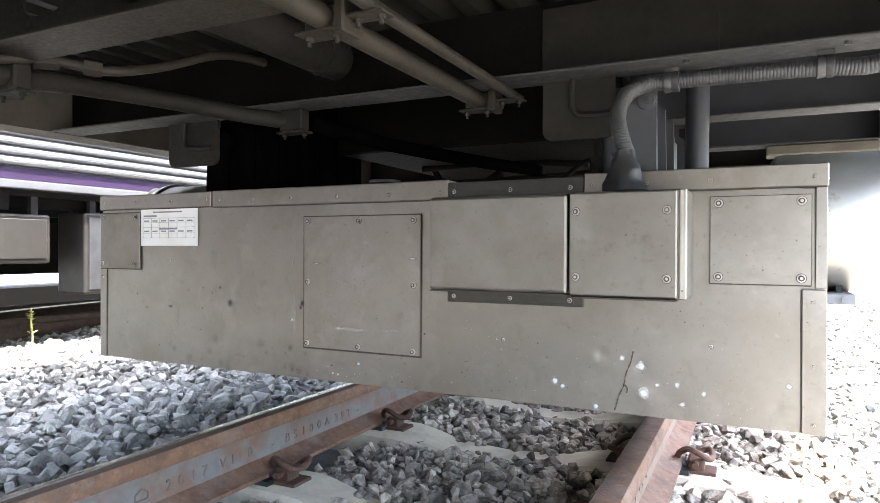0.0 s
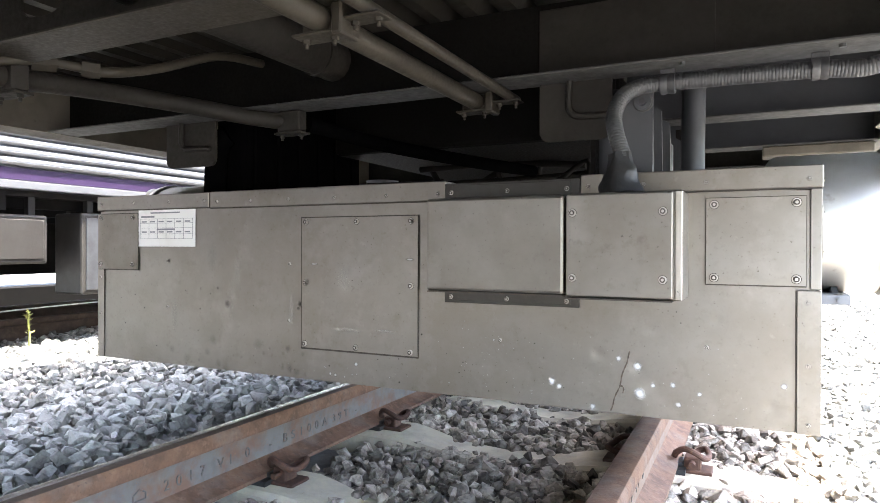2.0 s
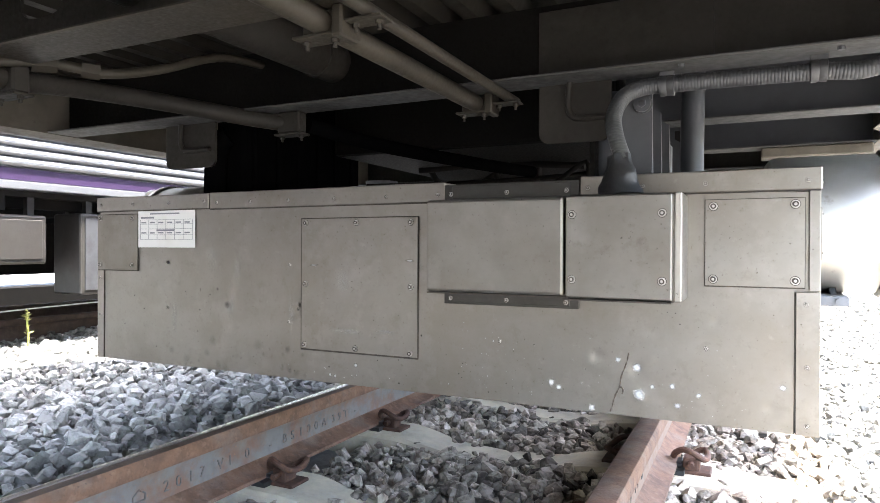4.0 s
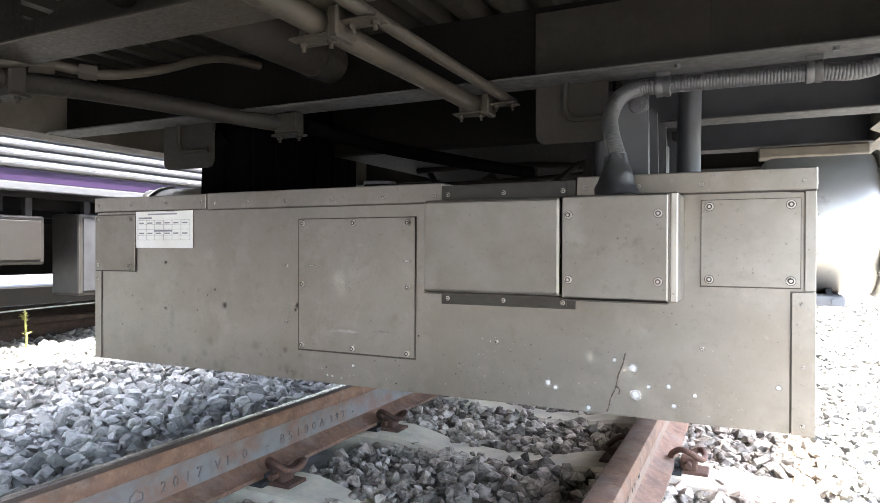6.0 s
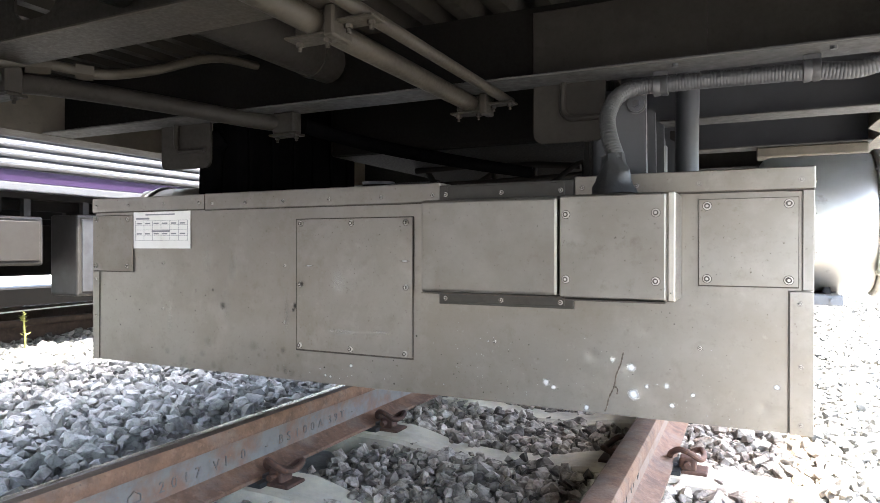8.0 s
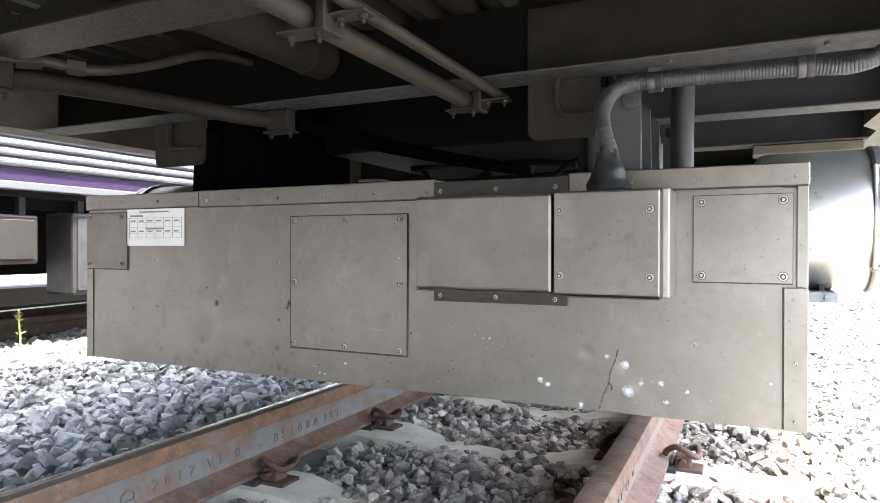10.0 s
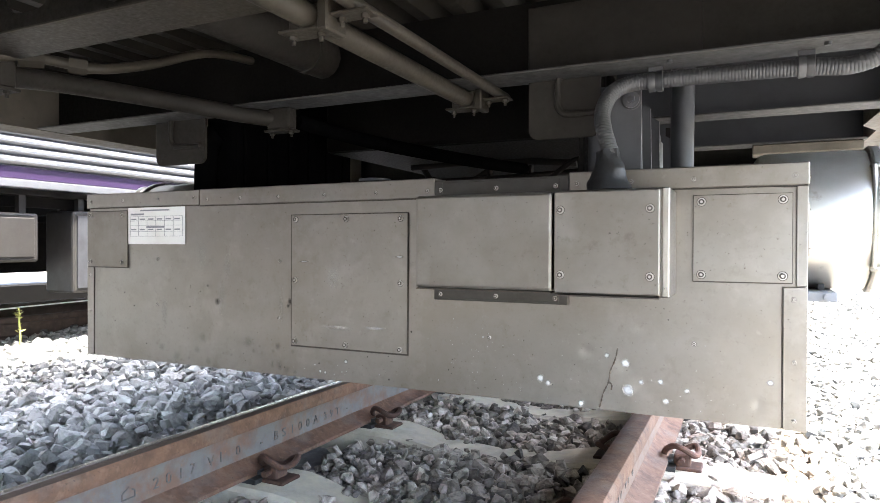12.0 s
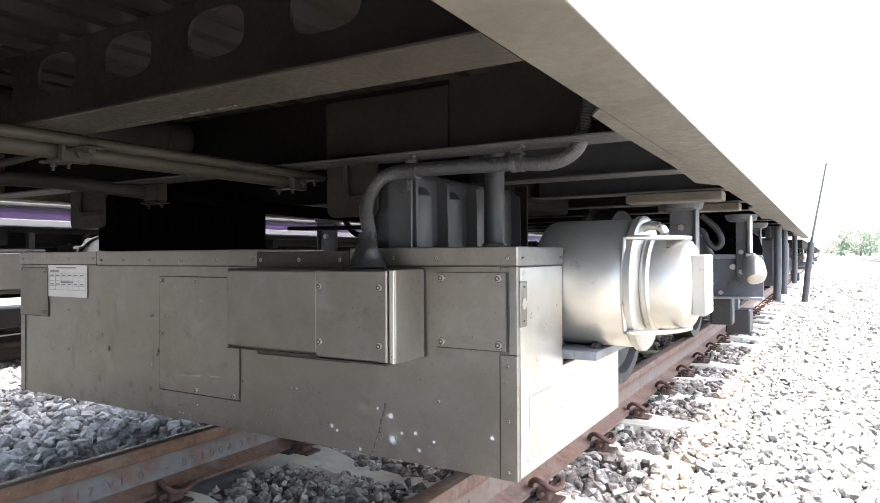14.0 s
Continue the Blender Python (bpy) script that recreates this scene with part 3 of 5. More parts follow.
for x0, x1, y, z in ((-0.983, -0.532, -0.0032, 0.7955), (-0.526, 0.184, -0.0045, 0.7935), (0.489, 0.917, -0.0042, 0.797)):
    part("seam", block(x0, x1, y, 0.003, z, z + 0.0016), SEAM, case)
for x, z1 in ((-0.9555, 0.62), (0.8775, 0.615)):
    part("seam", block(x - 0.0002, x + 0.0008, -0.0022, 0.003, Z0 + 0.001, z1), SEAM, case)
part("seam", block(-0.532, -0.526, -0.0035, 0.003, 0.797, 0.838), SEAM, case)
part("keyhole_plate", block(X1, X1 + 0.004, 0.008, 0.043, 0.672, 0.767, 0.001), STEEL_DARK, case)
bm = bmesh.new()
rod(bm, (X1 + 0.003, 0.0255, 0.72), (X1 + 0.0056, 0.0255, 0.72), 0.012, 16)
part("keyhole_collar", bm, BOLT, case)
part("small_side_plate", block(X1 + 0.0018, X1 + 0.0035, 0.055, 0.185, 0.452, 0.522, 0.0006), BRIGHT, case)
brk = part("drum_bracket", block(0.86, 0.995, 0.28, 0.62, 0.5705, 0.592, 0.002), BRACKETPAINT, case)
for x in (0.935, 0.975):
    bm = bmesh.new()
    rod(bm, (x, 0.2805, 0.581), (x, 0.273, 0.581), 0.007, 6)
    part("bracket_bolt", bm, BRACKETPAINT, brk)
part("drum_bracket", block(-1.0, -0.86, 0.28, 0.62, 0.5635, 0.583, 0.002), BRACKETPAINT, case)

# socket screws, one mesh shared by all
bm = bmesh.new()
rod(bm, (0, 0.0005, 0), (0, -0.0014, 0), 0.0068, 16)
rod(bm, (0, -0.0012, 0), (0, -0.0056, 0), 0.0052, 14, 0.0048)
n0 = len(bm.faces)
rod(bm, (0, -0.0054, 0), (0, -0.0058, 0), 0.0027, 6)
bm.faces.ensure_lookup_table()
for f in bm.faces[n0:]:
    f.material_index = 1
n1 = len(bm.faces)
# dark ring round the washer: contact shadow and dirt in one colour
rod(bm, (0, 0.0004, 0), (0, -0.0005, 0), 0.0079, 16)
bm.faces.ensure_lookup_table()
for f in bm.faces[n1:]:
    f.material_index = 2
SCREW = mesh_ob("screw", bm, [BOLT, HOLE, SEAM], case)
SCREW.location = (-0.203, -0.005, 0.753)
for x, z in ((-0.053, 0.752), (0.096, 0.751), (-0.204, 0.601), (0.096, 0.601), (-0.206, 0.448), (-0.055, 0.448), (0.095, 0.447)):
    shared("screw", SCREW.data, case, pose(x, -0.005, z))
for x, z in ((0.742, 0.772), (0.878, 0.773), (0.742, 0.635), (0.878, 0.635)):
    shared("screw", SCREW.data, case, pose(x, -0.006, z) @ Matrix.Scale(1.1, 4))
for x, z in ((0.504, 0.776), (0.665, 0.775), (0.504, 0.614), (0.665, 0.614)):
    z = 0.755 if z > 0.7 else 0.634
    shared("screw", SCREW.data, case, pose(x, -0.129, z) @ Matrix.Scale(1.05, 4))
for x, z in ((-0.961, 0.776), (-0.826, 0.775), (-0.965, 0.638), (-0.828, 0.638)):
    shared("screw", SCREW.data, case, pose(x, -0.0065, z) @ Matrix.Scale(0.9, 4))
for x in (0.2, 0.332, 0.462):
    shared("screw", SCREW.data, case, pose(x, -0.0092, 0.812) @ Matrix.Scale(0.75, 4))
    shared("screw", SCREW.data, case, pose(x, -0.0092, 0.58) @ Matrix.Scale(0.75, 4))
for x in (-0.964, -0.827, -0.683, -0.548):
    shared("screw", SCREW.data, case, pose(x, -0.004, 0.817) @ Matrix.Scale(0.62, 4))
for x in (-0.499, -0.383, -0.258, -0.117, 0.03, 0.165):
    shared("screw", SCREW.data, case, pose(x, -0.006, 0.812) @ Matrix.Scale(0.62, 4))
for x in (0.505, 0.613, 0.728, 0.898):
    shared("screw", SCREW.data, case, pose(x, -0.005, 0.8155) @ Matrix.Scale(0.66, 4))
for x, z in ((-0.689, 0.649), (-0.689, 0.52), (-0.257, 0.647), (-0.259, 0.502), (0.314, 0.489), (0.73, 0.502)):
    shared("screw", SCREW.data, case, pose(x, -0.0008, z) @ Matrix.Scale(0.6, 4))
for x, z, y in ((-0.969, 0.598, -0.002), (-0.969, 0.488, -0.002), (0.896, 0.593, -0.004), (0.898, 0.48, -0.004), (0.898, 0.375, -0.004)):
    shared("screw", SCREW.data, case, pose(x, y, z) @ Matrix.Scale(0.6, 4))
for y, z in ((0.0255, 0.755), (0.0255, 0.684)):
    shared("screw", SCREW.data, case, pose(X1 + 0.004, y, z, 0, 0, 90) @ Matrix.Scale(0.5, 4))
for y in (0.02, 0.245):
    shared("screw", SCREW.data, case, pose(X1 + 0.003, y, 0.815, 0, 0, 90) @ Matrix.Scale(0.6, 4))

# splashes of lime and grit on the lower front
bm = bmesh.new()
rs = random.Random(4)
marks = [(0.43, 0.411, 0.0085), (0.446, 0.402, 0.0065), (0.567, 0.469, 0.006), (0.603, 0.456, 0.009), (0.608, 0.403, 0.012), (0.633, 0.421, 0.005), (0.67, 0.425, 0.006), (0.718, 0.412, 0.005), (0.68, 0.388, 0.006), (0.515, 0.367, 0.007), (-0.055, 0.407, 0.006), (-0.13, 0.378, 0.005), (-0.115, 0.376, 0.005), (0.86, 0.44, 0.006), (0.30, 0.489, 0.003)]
marks += [(rs.uniform(0.25, 0.8), min(0.7, 0.37 + abs(rs.gauss(0, 0.07))), rs.uniform(0.0006, 0.0016)) for _ in range(46)]
marks += [(rs.gauss(0.27, 0.04), rs.gauss(0.47, 0.03), rs.uniform(0.0006, 0.0016)) for _ in range(30)]
marks += [(rs.uniform(-0.3, 0.2), 0.37 + abs(rs.gauss(0, 0.02)), rs.uniform(0.001, 0.003)) for _ in range(14)]
cover = bm.verts.layers.float.new("cover")


def stain(bm, cover, x, y, z, w, h, top, ph, n=14):
    """A soft-edged patch, w by h, thickest in the middle."""
    rings = []
    for k, a in ((0.35, top), (0.65, top * 0.55), (1.1, 0.0)):
        ring = []
        for i in range(n):
            q = 2 * math.pi * i / n
            v = bm.verts.new((x + k * w * (1 + 0.12 * math.sin(2 * q + ph)) * math.cos(q), y, z + k * h * (1 + 0.1 * math.cos(3 * q + ph)) * math.sin(q)))
            v[cover] = a
            ring.append(v)
        rings.append(ring)
    bm.faces.new(rings[0])
    for a, b in zip(rings, rings[1:]):
        for i in range(n):
            bm.faces.new((a[i], a[(i + 1) % n], b[(i + 1) % n], b[i]))


for x, z, r in marks:
    stain(bm, cover, x, -0.0026, z, r, r, 0.8, rs.uniform(0, 6))
splash = part("lime_splash", bm, SPATTER, case, "dried white lime splashes")
splash["kind"] = "stuff"
bm = bmesh.new()
pts = [(0.588, -0.0015, 0.485), (0.583, -0.0015, 0.462), (0.574, -0.0015, 0.438), (0.570, -0.0015, 0.415), (0.560, -0.0015, 0.392), (0.556, -0.0015, 0.374), (0.550, -0.0015, 0.3595)]
tube(bm, pts, 0.0016, 6, 0.004, (0.0009, 0.0019, 0.0013, 0.0022, 0.001))
tube(bm, [(0.570, -0.0015, 0.417), (0.577, -0.0015, 0.410), (0.575, -0.0015, 0.398)], 0.0016, 6, 0.004, (0.001, 0.002))
part("scratch", bm, SCRATCH, case, "rusty crack running to the lower edge")

bm = bmesh.new()
cover = bm.verts.layers.float.new("cover")
for x, z, w, h, top, y in ((-0.175, 0.648, 0.016, 0.003, 0.5, -0.0085), (0.095, 0.662, 0.014, 0.0035, 0.55, -0.0085), (-0.08, 0.489, 0.05, 0.006, 0.2, -0.0085), (0.03, 0.493, 0.03, 0.005, 0.22, -0.0085), (-0.09, 0.61, 0.02, 0.03, 0.12, -0.0085),
                           (-0.43, 0.63, 0.012, 0.05, 0.12, -0.0026), (-0.45, 0.55, 0.014, 0.06, 0.1, -0.0026), (-0.66, 0.50, 0.014, 0.05, 0.12, -0.0026), (-0.52, 0.66, 0.02, 0.04, 0.1, -0.0026), (-0.25, 0.53, 0.008, 0.05, 0.15, -0.0026)):
    stain(bm, cover, x, y, z, w, h, top, x * 40)
smear = part("dried_smear", bm, SPATTER, case, "faint pale dried smears")
smear["kind"] = "stuff"

bm = bmesh.new()
cover = bm.verts.layers.float.new("cover")
# the first spots lie over dents and darken them by colour
pits = [(-0.466, 0.537, 0.011, 0.55), (-0.223, 0.546, 0.009, 0.8), (-0.229, 0.535, 0.006, 0.7), (-0.50, 0.578, 0.005, 0.6), (-0.262, 0.43, 0.01, 0.3), (0.123, 0.49, 0.003, 0.8)]
pits += [(rs.uniform(-0.9, 0.2), rs.uniform(0.37, 0.6), rs.uniform(0.001, 0.0028), 0.8) for _ in range(34)]
pits += [(rs.uniform(-0.7, -0.2), 0.362 + abs(rs.gauss(0, 0.03)), rs.uniform(0.004, 0.016), 0.18) for _ in range(22)]
pits += [(rs.uniform(0.2, 0.85), rs.uniform(0.37, 0.58), rs.uniform(0.001, 0.002), 0.8) for _ in range(16)]
for x, z, q, top in pits:
    stain(bm, cover, x, -0.0023, z, q, q, top, x * 31)
grime = part("grime_spot", bm, GRIMESPOT, case, "small dark pits, grime and darkened dents")
grime["kind"] = "stuff"

# paper record label
label = part("record_label", block(-0.806, -0.582, -0.0036, -0.0022, 0.690, 0.795, 0.0004), PAPER, case, "white paper record label with unreadable table")
bars = bmesh.new()


def bar(x0, x1, z0, z1):
    slab(bars, -0.806 + x0, -0.806 + x1, -0.0042, -0.0035, 0.690 + z0, 0.690 + z1)


bar(0.05, 0.165, 0.0945, 0.0985)
bar(0.012, 0.065, 0.083, 0.088)
for z in (0.079, 0.0665, 0.053, 0.036, 0.0225):
    bar(0.008, 0.215, z, z + 0.0007)
for k in range(7):
    bar(0.009 + 0.0342 * k, 0.0097 + 0.0342 * k, 0.0225, 0.0795)
for k in range(6):
    for z in (0.0695, 0.040):
        bar(0.014 + 0.0342 * k, 0.034 + 0.0342 * k, z, z + 0.0038)
bar(0.075, 0.145, 0.0465, 0.0515)
part("print", bars, INK, label)

# hangers that carry the case
for s, x0, x1 in ((1, 0.392, 0.545), (-1, -0.728, -0.54)):
    hang = part("hanger_plate", plate(bmesh.new(), [(x + (x0 + x1) / 2, z + 0.992) for x, z in rounded(x1 - x0, 0.152, 0.022)], 0.028, 0.036), PLATESHADE, case)
    if s > 0:
        part("hanger_web", block(x1 - 0.045 if s > 0 else x0 + 0.1, x1 - 0.035 if s > 0 else x0 + 0.11, 0.036, 0.20, 0.838, 1.04), DEEPSHADE, case)
    bm = tube(bmesh.new(), [(x0 + 0.07, 0.02, 1.055), (x0 + 0.066, 0.02, 1.02), (x0 + 0.066, 0.02, 0.985), (x0 + 0.078, 0.02, 0.967), (x0 + 0.1, 0.02, 0.964), (x1 - 0.005, 0.02, 0.964)], 0.007, 8, 0.008)
    part("hanger_rim", bm, PLATESHADE, hang, "", True)
front = part("gusset_plate", plate(bmesh.new(), [(0.56, 0.84), (0.622, 0.84), (0.622, 1.035), (0.575, 1.035), (0.556, 0.99)], 0.056, 0.064), GREYPAINT, case)
bm = bmesh.new()
rod(bm, (0.603, 0.057, 0.989), (0.603, 0.046, 0.989), 0.017, 18)
rod(bm, (0.603, 0.048, 0.989), (0.603, 0.040, 0.989), 0.009, 6)
part("mount_bolt", bm, GREYPAINT, front)
bm = bmesh.new()
rod(bm, (0.603, 0.0405, 0.989), (0.603, 0.039, 0.989), 0.0065, 6)
part("bolt_socket", bm, HOLE, front)
part("bolt_ring", lathe(bmesh.new(), [(0.0, 0.02), (0.004, 0.02), (0.006, 0.017)], Matrix.Translation((0.603, 0.0565, 0.989)) @ pose(0, 0, 0, 90, 0, 0), 20), HOLE, front)

# ribbed tank above the case
tank = thing("ribbed_tank", "grey ribbed tank standing on the equipment case", "tank")
part("tank_body", block(0.5, 0.588, 0.07, 0.72, 0.8405, 1.03, 0.02, 3), GREYPAINT, tank, "", True)
for y in (0.085, 0.235, 0.40, 0.70):
    part("tank_rib", plate(bmesh.new(), [(0.57, 0.8405), (0.62, 0.8405), (0.617, 1.005), (0.57, 1.035)], y, y + 0.012), GREYPAINT, tank)
for y in (0.16, 0.315, 0.55):
    bm = bmesh.new()
    lathe(bm, [(0.841, 0.045), (0.97, 0.045), (0.99, 0.03), (1.0, 0.01)], Matrix.Translation((0.565, y, 0)), 20)
    part("tank_bulge", bm, GREYPAINT, tank, "", True)
part("tank_edge", block(0.60, 0.64, 0.705, 0.713, 0.8405, 1.04), UNDERDARK, tank)
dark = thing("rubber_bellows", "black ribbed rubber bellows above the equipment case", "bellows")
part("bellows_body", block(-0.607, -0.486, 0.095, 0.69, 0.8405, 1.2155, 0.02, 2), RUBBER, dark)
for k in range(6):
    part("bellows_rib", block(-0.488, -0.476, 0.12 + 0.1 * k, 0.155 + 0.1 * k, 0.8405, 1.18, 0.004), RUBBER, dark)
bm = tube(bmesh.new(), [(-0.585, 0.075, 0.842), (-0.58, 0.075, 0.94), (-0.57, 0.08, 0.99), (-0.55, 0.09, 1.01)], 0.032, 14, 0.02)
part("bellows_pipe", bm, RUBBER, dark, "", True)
mist = thing("drain_pipe", "dark grey vertical drain pipe", "pipe")
bm = tube(bmesh.new(), [(0.672, 0.40, 0.84), (0.672, 0.40, 0.93), (0.673, 0.40, 1.03), (0.674, 0.40, 1.12), (0.674, 0.40, 1.212)], 0.028, 18, 0.012)
part("pipe_body", bm, GREYPAINT, mist, "", True)
part("pipe_collar", lathe(bmesh.new(), [(0.8405, 0.033), (0.852, 0.033), (0.853, 0.028)], Matrix.Translation((0.672, 0.40, 0)), 20), GREYPAINT, mist, "", True)

# flexible conduit with its sealed boot
cond = thing("flexible_conduit", "grey corrugated cable conduit clamped under the cross beam", "conduit")
path = [(0.583, -0.05, 0.862), (0.566, -0.042, 0.915), (0.561, -0.026, 0.955), (0.577, -0.01, 0.993), (0.61, 0.008, 1.011), (0.663, 0.014, 1.014), (0.797, 0.014, 1.013), (0.913, 0.014, 1.011), (0.985, 0.014, 1.007), (1.035, 0.014, 1.027), (1.060, 0.014, 1.08), (1.072, 0.014, 1.16), (1.076, 0.014, 1.214)]
part("hose", tube(bmesh.new(), path, 0.014, 18, 0.0019, (0.0161, 0.0160, 0.0153)), CONDUIT, cond, "", True)
bm = tube(bmesh.new(), [(0.582, -0.058, 0.792), (0.580, -0.056, 0.81), (0.578, -0.053, 0.84), (0.575, -0.05, 0.872)], 0.03, 20, 0.005, None)
bm.verts.ensure_lookup_table()
for v in bm.verts:
    f = (0.872 - v.co.z) / 0.08
    c = Vector((0.582 - 0.007 * (1 - f), -0.058 + 0.008 * (1 - f), v.co.z))
    k = 0.66 + 0.78 * max(f, 0) ** 1.3 + 0.26 * noise.noise(v.co * 40) + 0.07 * noise.noise(v.co * 110)
    v.co = c + (v.co - c) * k
part("sealed_boot", bm, SEALANT, cond, "lumpy dark sealant boot", True)
for x in (0.656, 0.914):
    strap = part("conduit_clamp", lathe(bmesh.new(), [(-0.014, 0.0175), (-0.013, 0.0205), (-0.004, 0.0205), (0, 0.0188), (0.004, 0.0205), (0.013, 0.0205), (0.014, 0.0175)], Matrix.Translation((x, 0.014, 1.0125)) @ pose(0, 0, 0, 0, 90, 0), 24), CONDUIT, cond, "", True)
    part("clamp_tab", block(x - 0.014, x + 0.014, 0.004, 0.009, 1.03, 1.0395, 0.001), CONDUIT, strap)
    bm = bmesh.new()
    rod(bm, (x + 0.03, -0.03, 1.034), (x + 0.03, -0.03, 1.041), 0.006, 8)
    part("clamp_nut", bm, CONDUIT, strap)

# filter drums
for s in (1, -1):
    drum = thing("filter_drum", "cylindrical stainless filter drum with clamped end cover", "filter drum", "drums on the case")
    m = Matrix.Translation((-0.008 if s > 0 else -0.05, 0.42, 0.750)) @ pose(0, 0, 0, 0, 90 * s, 0)
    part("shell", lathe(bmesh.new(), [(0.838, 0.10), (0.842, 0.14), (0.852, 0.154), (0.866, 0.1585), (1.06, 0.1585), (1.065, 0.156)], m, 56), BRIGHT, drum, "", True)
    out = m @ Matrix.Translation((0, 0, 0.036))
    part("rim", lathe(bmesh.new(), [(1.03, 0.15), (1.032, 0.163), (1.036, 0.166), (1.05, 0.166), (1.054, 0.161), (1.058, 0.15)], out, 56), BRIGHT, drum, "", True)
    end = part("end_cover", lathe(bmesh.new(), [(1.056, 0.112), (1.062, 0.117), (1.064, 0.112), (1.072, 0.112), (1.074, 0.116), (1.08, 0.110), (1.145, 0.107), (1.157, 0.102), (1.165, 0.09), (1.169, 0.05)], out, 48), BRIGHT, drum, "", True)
    for xx in (0.88, 0.97):
        part("saddle", plate(bmesh.new(), [(-0.09, 0.5925), (0.09, 0.5925), (0.07, 0.606), (-0.07, 0.606)], -0.006, 0.006), GREYPAINT, drum).matrix_local = Matrix.Translation((s * xx, 0.42, 0)) @ pose(0, 0, 0, 0, 0, 90)
    xs0 = 1 if s > 0 else -1
    cx = 0.028 if s > 0 else -0.086
    for zz in (0.860, 0.642):
        bm = tube(bmesh.new(), [(cx + xs0 * 1.03, 0.30, zz), (cx + xs0 * 1.04, 0.285, zz), (cx + xs0 * 1.10, 0.31, zz), (cx + xs0 * 1.14, 0.40, zz), (cx + xs0 * 1.15, 0.45, zz)], 0.006, 8, 0.01)
        part("clamp_bar", bm, BRIGHT, end, "", True)
    bm = tube(bmesh.new(), [(cx + xs0 * 1.032, 0.285, 0.860), (cx + xs0 * 1.032, 0.262, 0.75), (cx + xs0 * 1.032, 0.285, 0.642)], 0.005, 8, 0.01)
    part("clamp_wire", bm, BRIGHT, end, "", True)
    bm = tube(bmesh.new(), [(cx + xs0 * 1.05, 0.37, 0.882), (cx + xs0 * 1.075, 0.36, 0.89), (cx + xs0 * 1.1, 0.355, 0.884), (cx + xs0 * 1.11, 0.36, 0.865)], 0.011, 12, 0.01)
    part("latch", bm, BRIGHT, end, "", True)
    bm = bmesh.new()
    slab(bm, *sorted((cx + xs0 * 1.165, cx + xs0 * 1.197)), 0.36, 0.372, 0.68, 0.82, 0.003)
    slab(bm, *sorted((cx + xs0 * 1.185, cx + xs0 * 1.197)), 0.372, 0.47, 0.68, 0.82, 0.003)
    slab(bm, *sorted((cx + xs0 * 1.165, cx + xs0 * 1.185)), 0.40, 0.47, 0.70, 0.80, 0.003)
    part("intake_guard", bm, BRIGHT, end)

# ---- carriage over the camera ----
body = thing("carriage", "pale passenger carriage seen from below its underframe", "carriage")
part("side_wall", block(1.24, 1.264, -15, 9.5, 1.046, 3.2), WHITEBODY, body)
part("side_wall", block(-1.264, -1.24, -15, 9.5, 1.046, 3.2), WHITEBODY, body)
part("roof", sweep(bmesh.new(), [(1.264, 3.202), (1.2, 3.36), (1.0, 3.5), (0.6, 3.62), (0, 3.67), (-0.6, 3.62), (-1.0, 3.5), (-1.2, 3.36), (-1.264, 3.202)], -15, 9.5), WHITEBODY, body)
part("end_wall", block(-1.239, 1.239, 9.4, 9.5, 1.3, 3.2), WHITEBODY, body)
part("end_wall", block(-1.239, 1.239, -15, -14.9, 1.3, 3.2), WHITEBODY, body)
for s in (1, -1):
    bm = sweep(bmesh.new(), [(s * a, z) for a, z in ((1.17, 1.040), (1.267, 1.040), (1.268, 1.041), (1.268, 1.0455), (1.176, 1.0455), (1.176, 1.214), (1.17, 1.214))], -15, 9.5)
    part("side_sill", bm, SILLPAINT, body)
    for k in range(-3, 4):
        y = -0.10 + 2.4 * k
        out = [(s * 1.171, y - 0.17), (s * 1.146, y - 0.125), (s * 1.141, y + 0.02), (s * 1.138, y + 0.55), (s * 1.12, y + 0.99), (s * 1.171, y + 1.1)]
        bm = bmesh.new()
        top = [bm.verts.new((a, b, 1.0445)) for a, b in out]
        bot = [bm.verts.new((a, b, 1.0385)) for a, b in out]
        bm.faces.new(top)
        bm.faces.new(bot[::-1])
        for i in range(6):
            bm.faces.new((top[i], top[(i + 1) % 6], bot[(i + 1) % 6], bot[i]))
        part("sill_gusset", bm, SILLPAINT, body)
bm = bmesh.new()
prof = []
x = -1.164
while x < 1.08:
    prof += [(x, 1.215), (x + 0.03, 1.215), (x + 0.048, 1.248), (x + 0.074, 1.248)]
    x += 0.092
prof += [(1.164, 1.248), (1.164, 1.29), (-1.164, 1.29)]
part("floor_pan", sweep(bm, prof, -15, 9.45), PANSHADE, body)


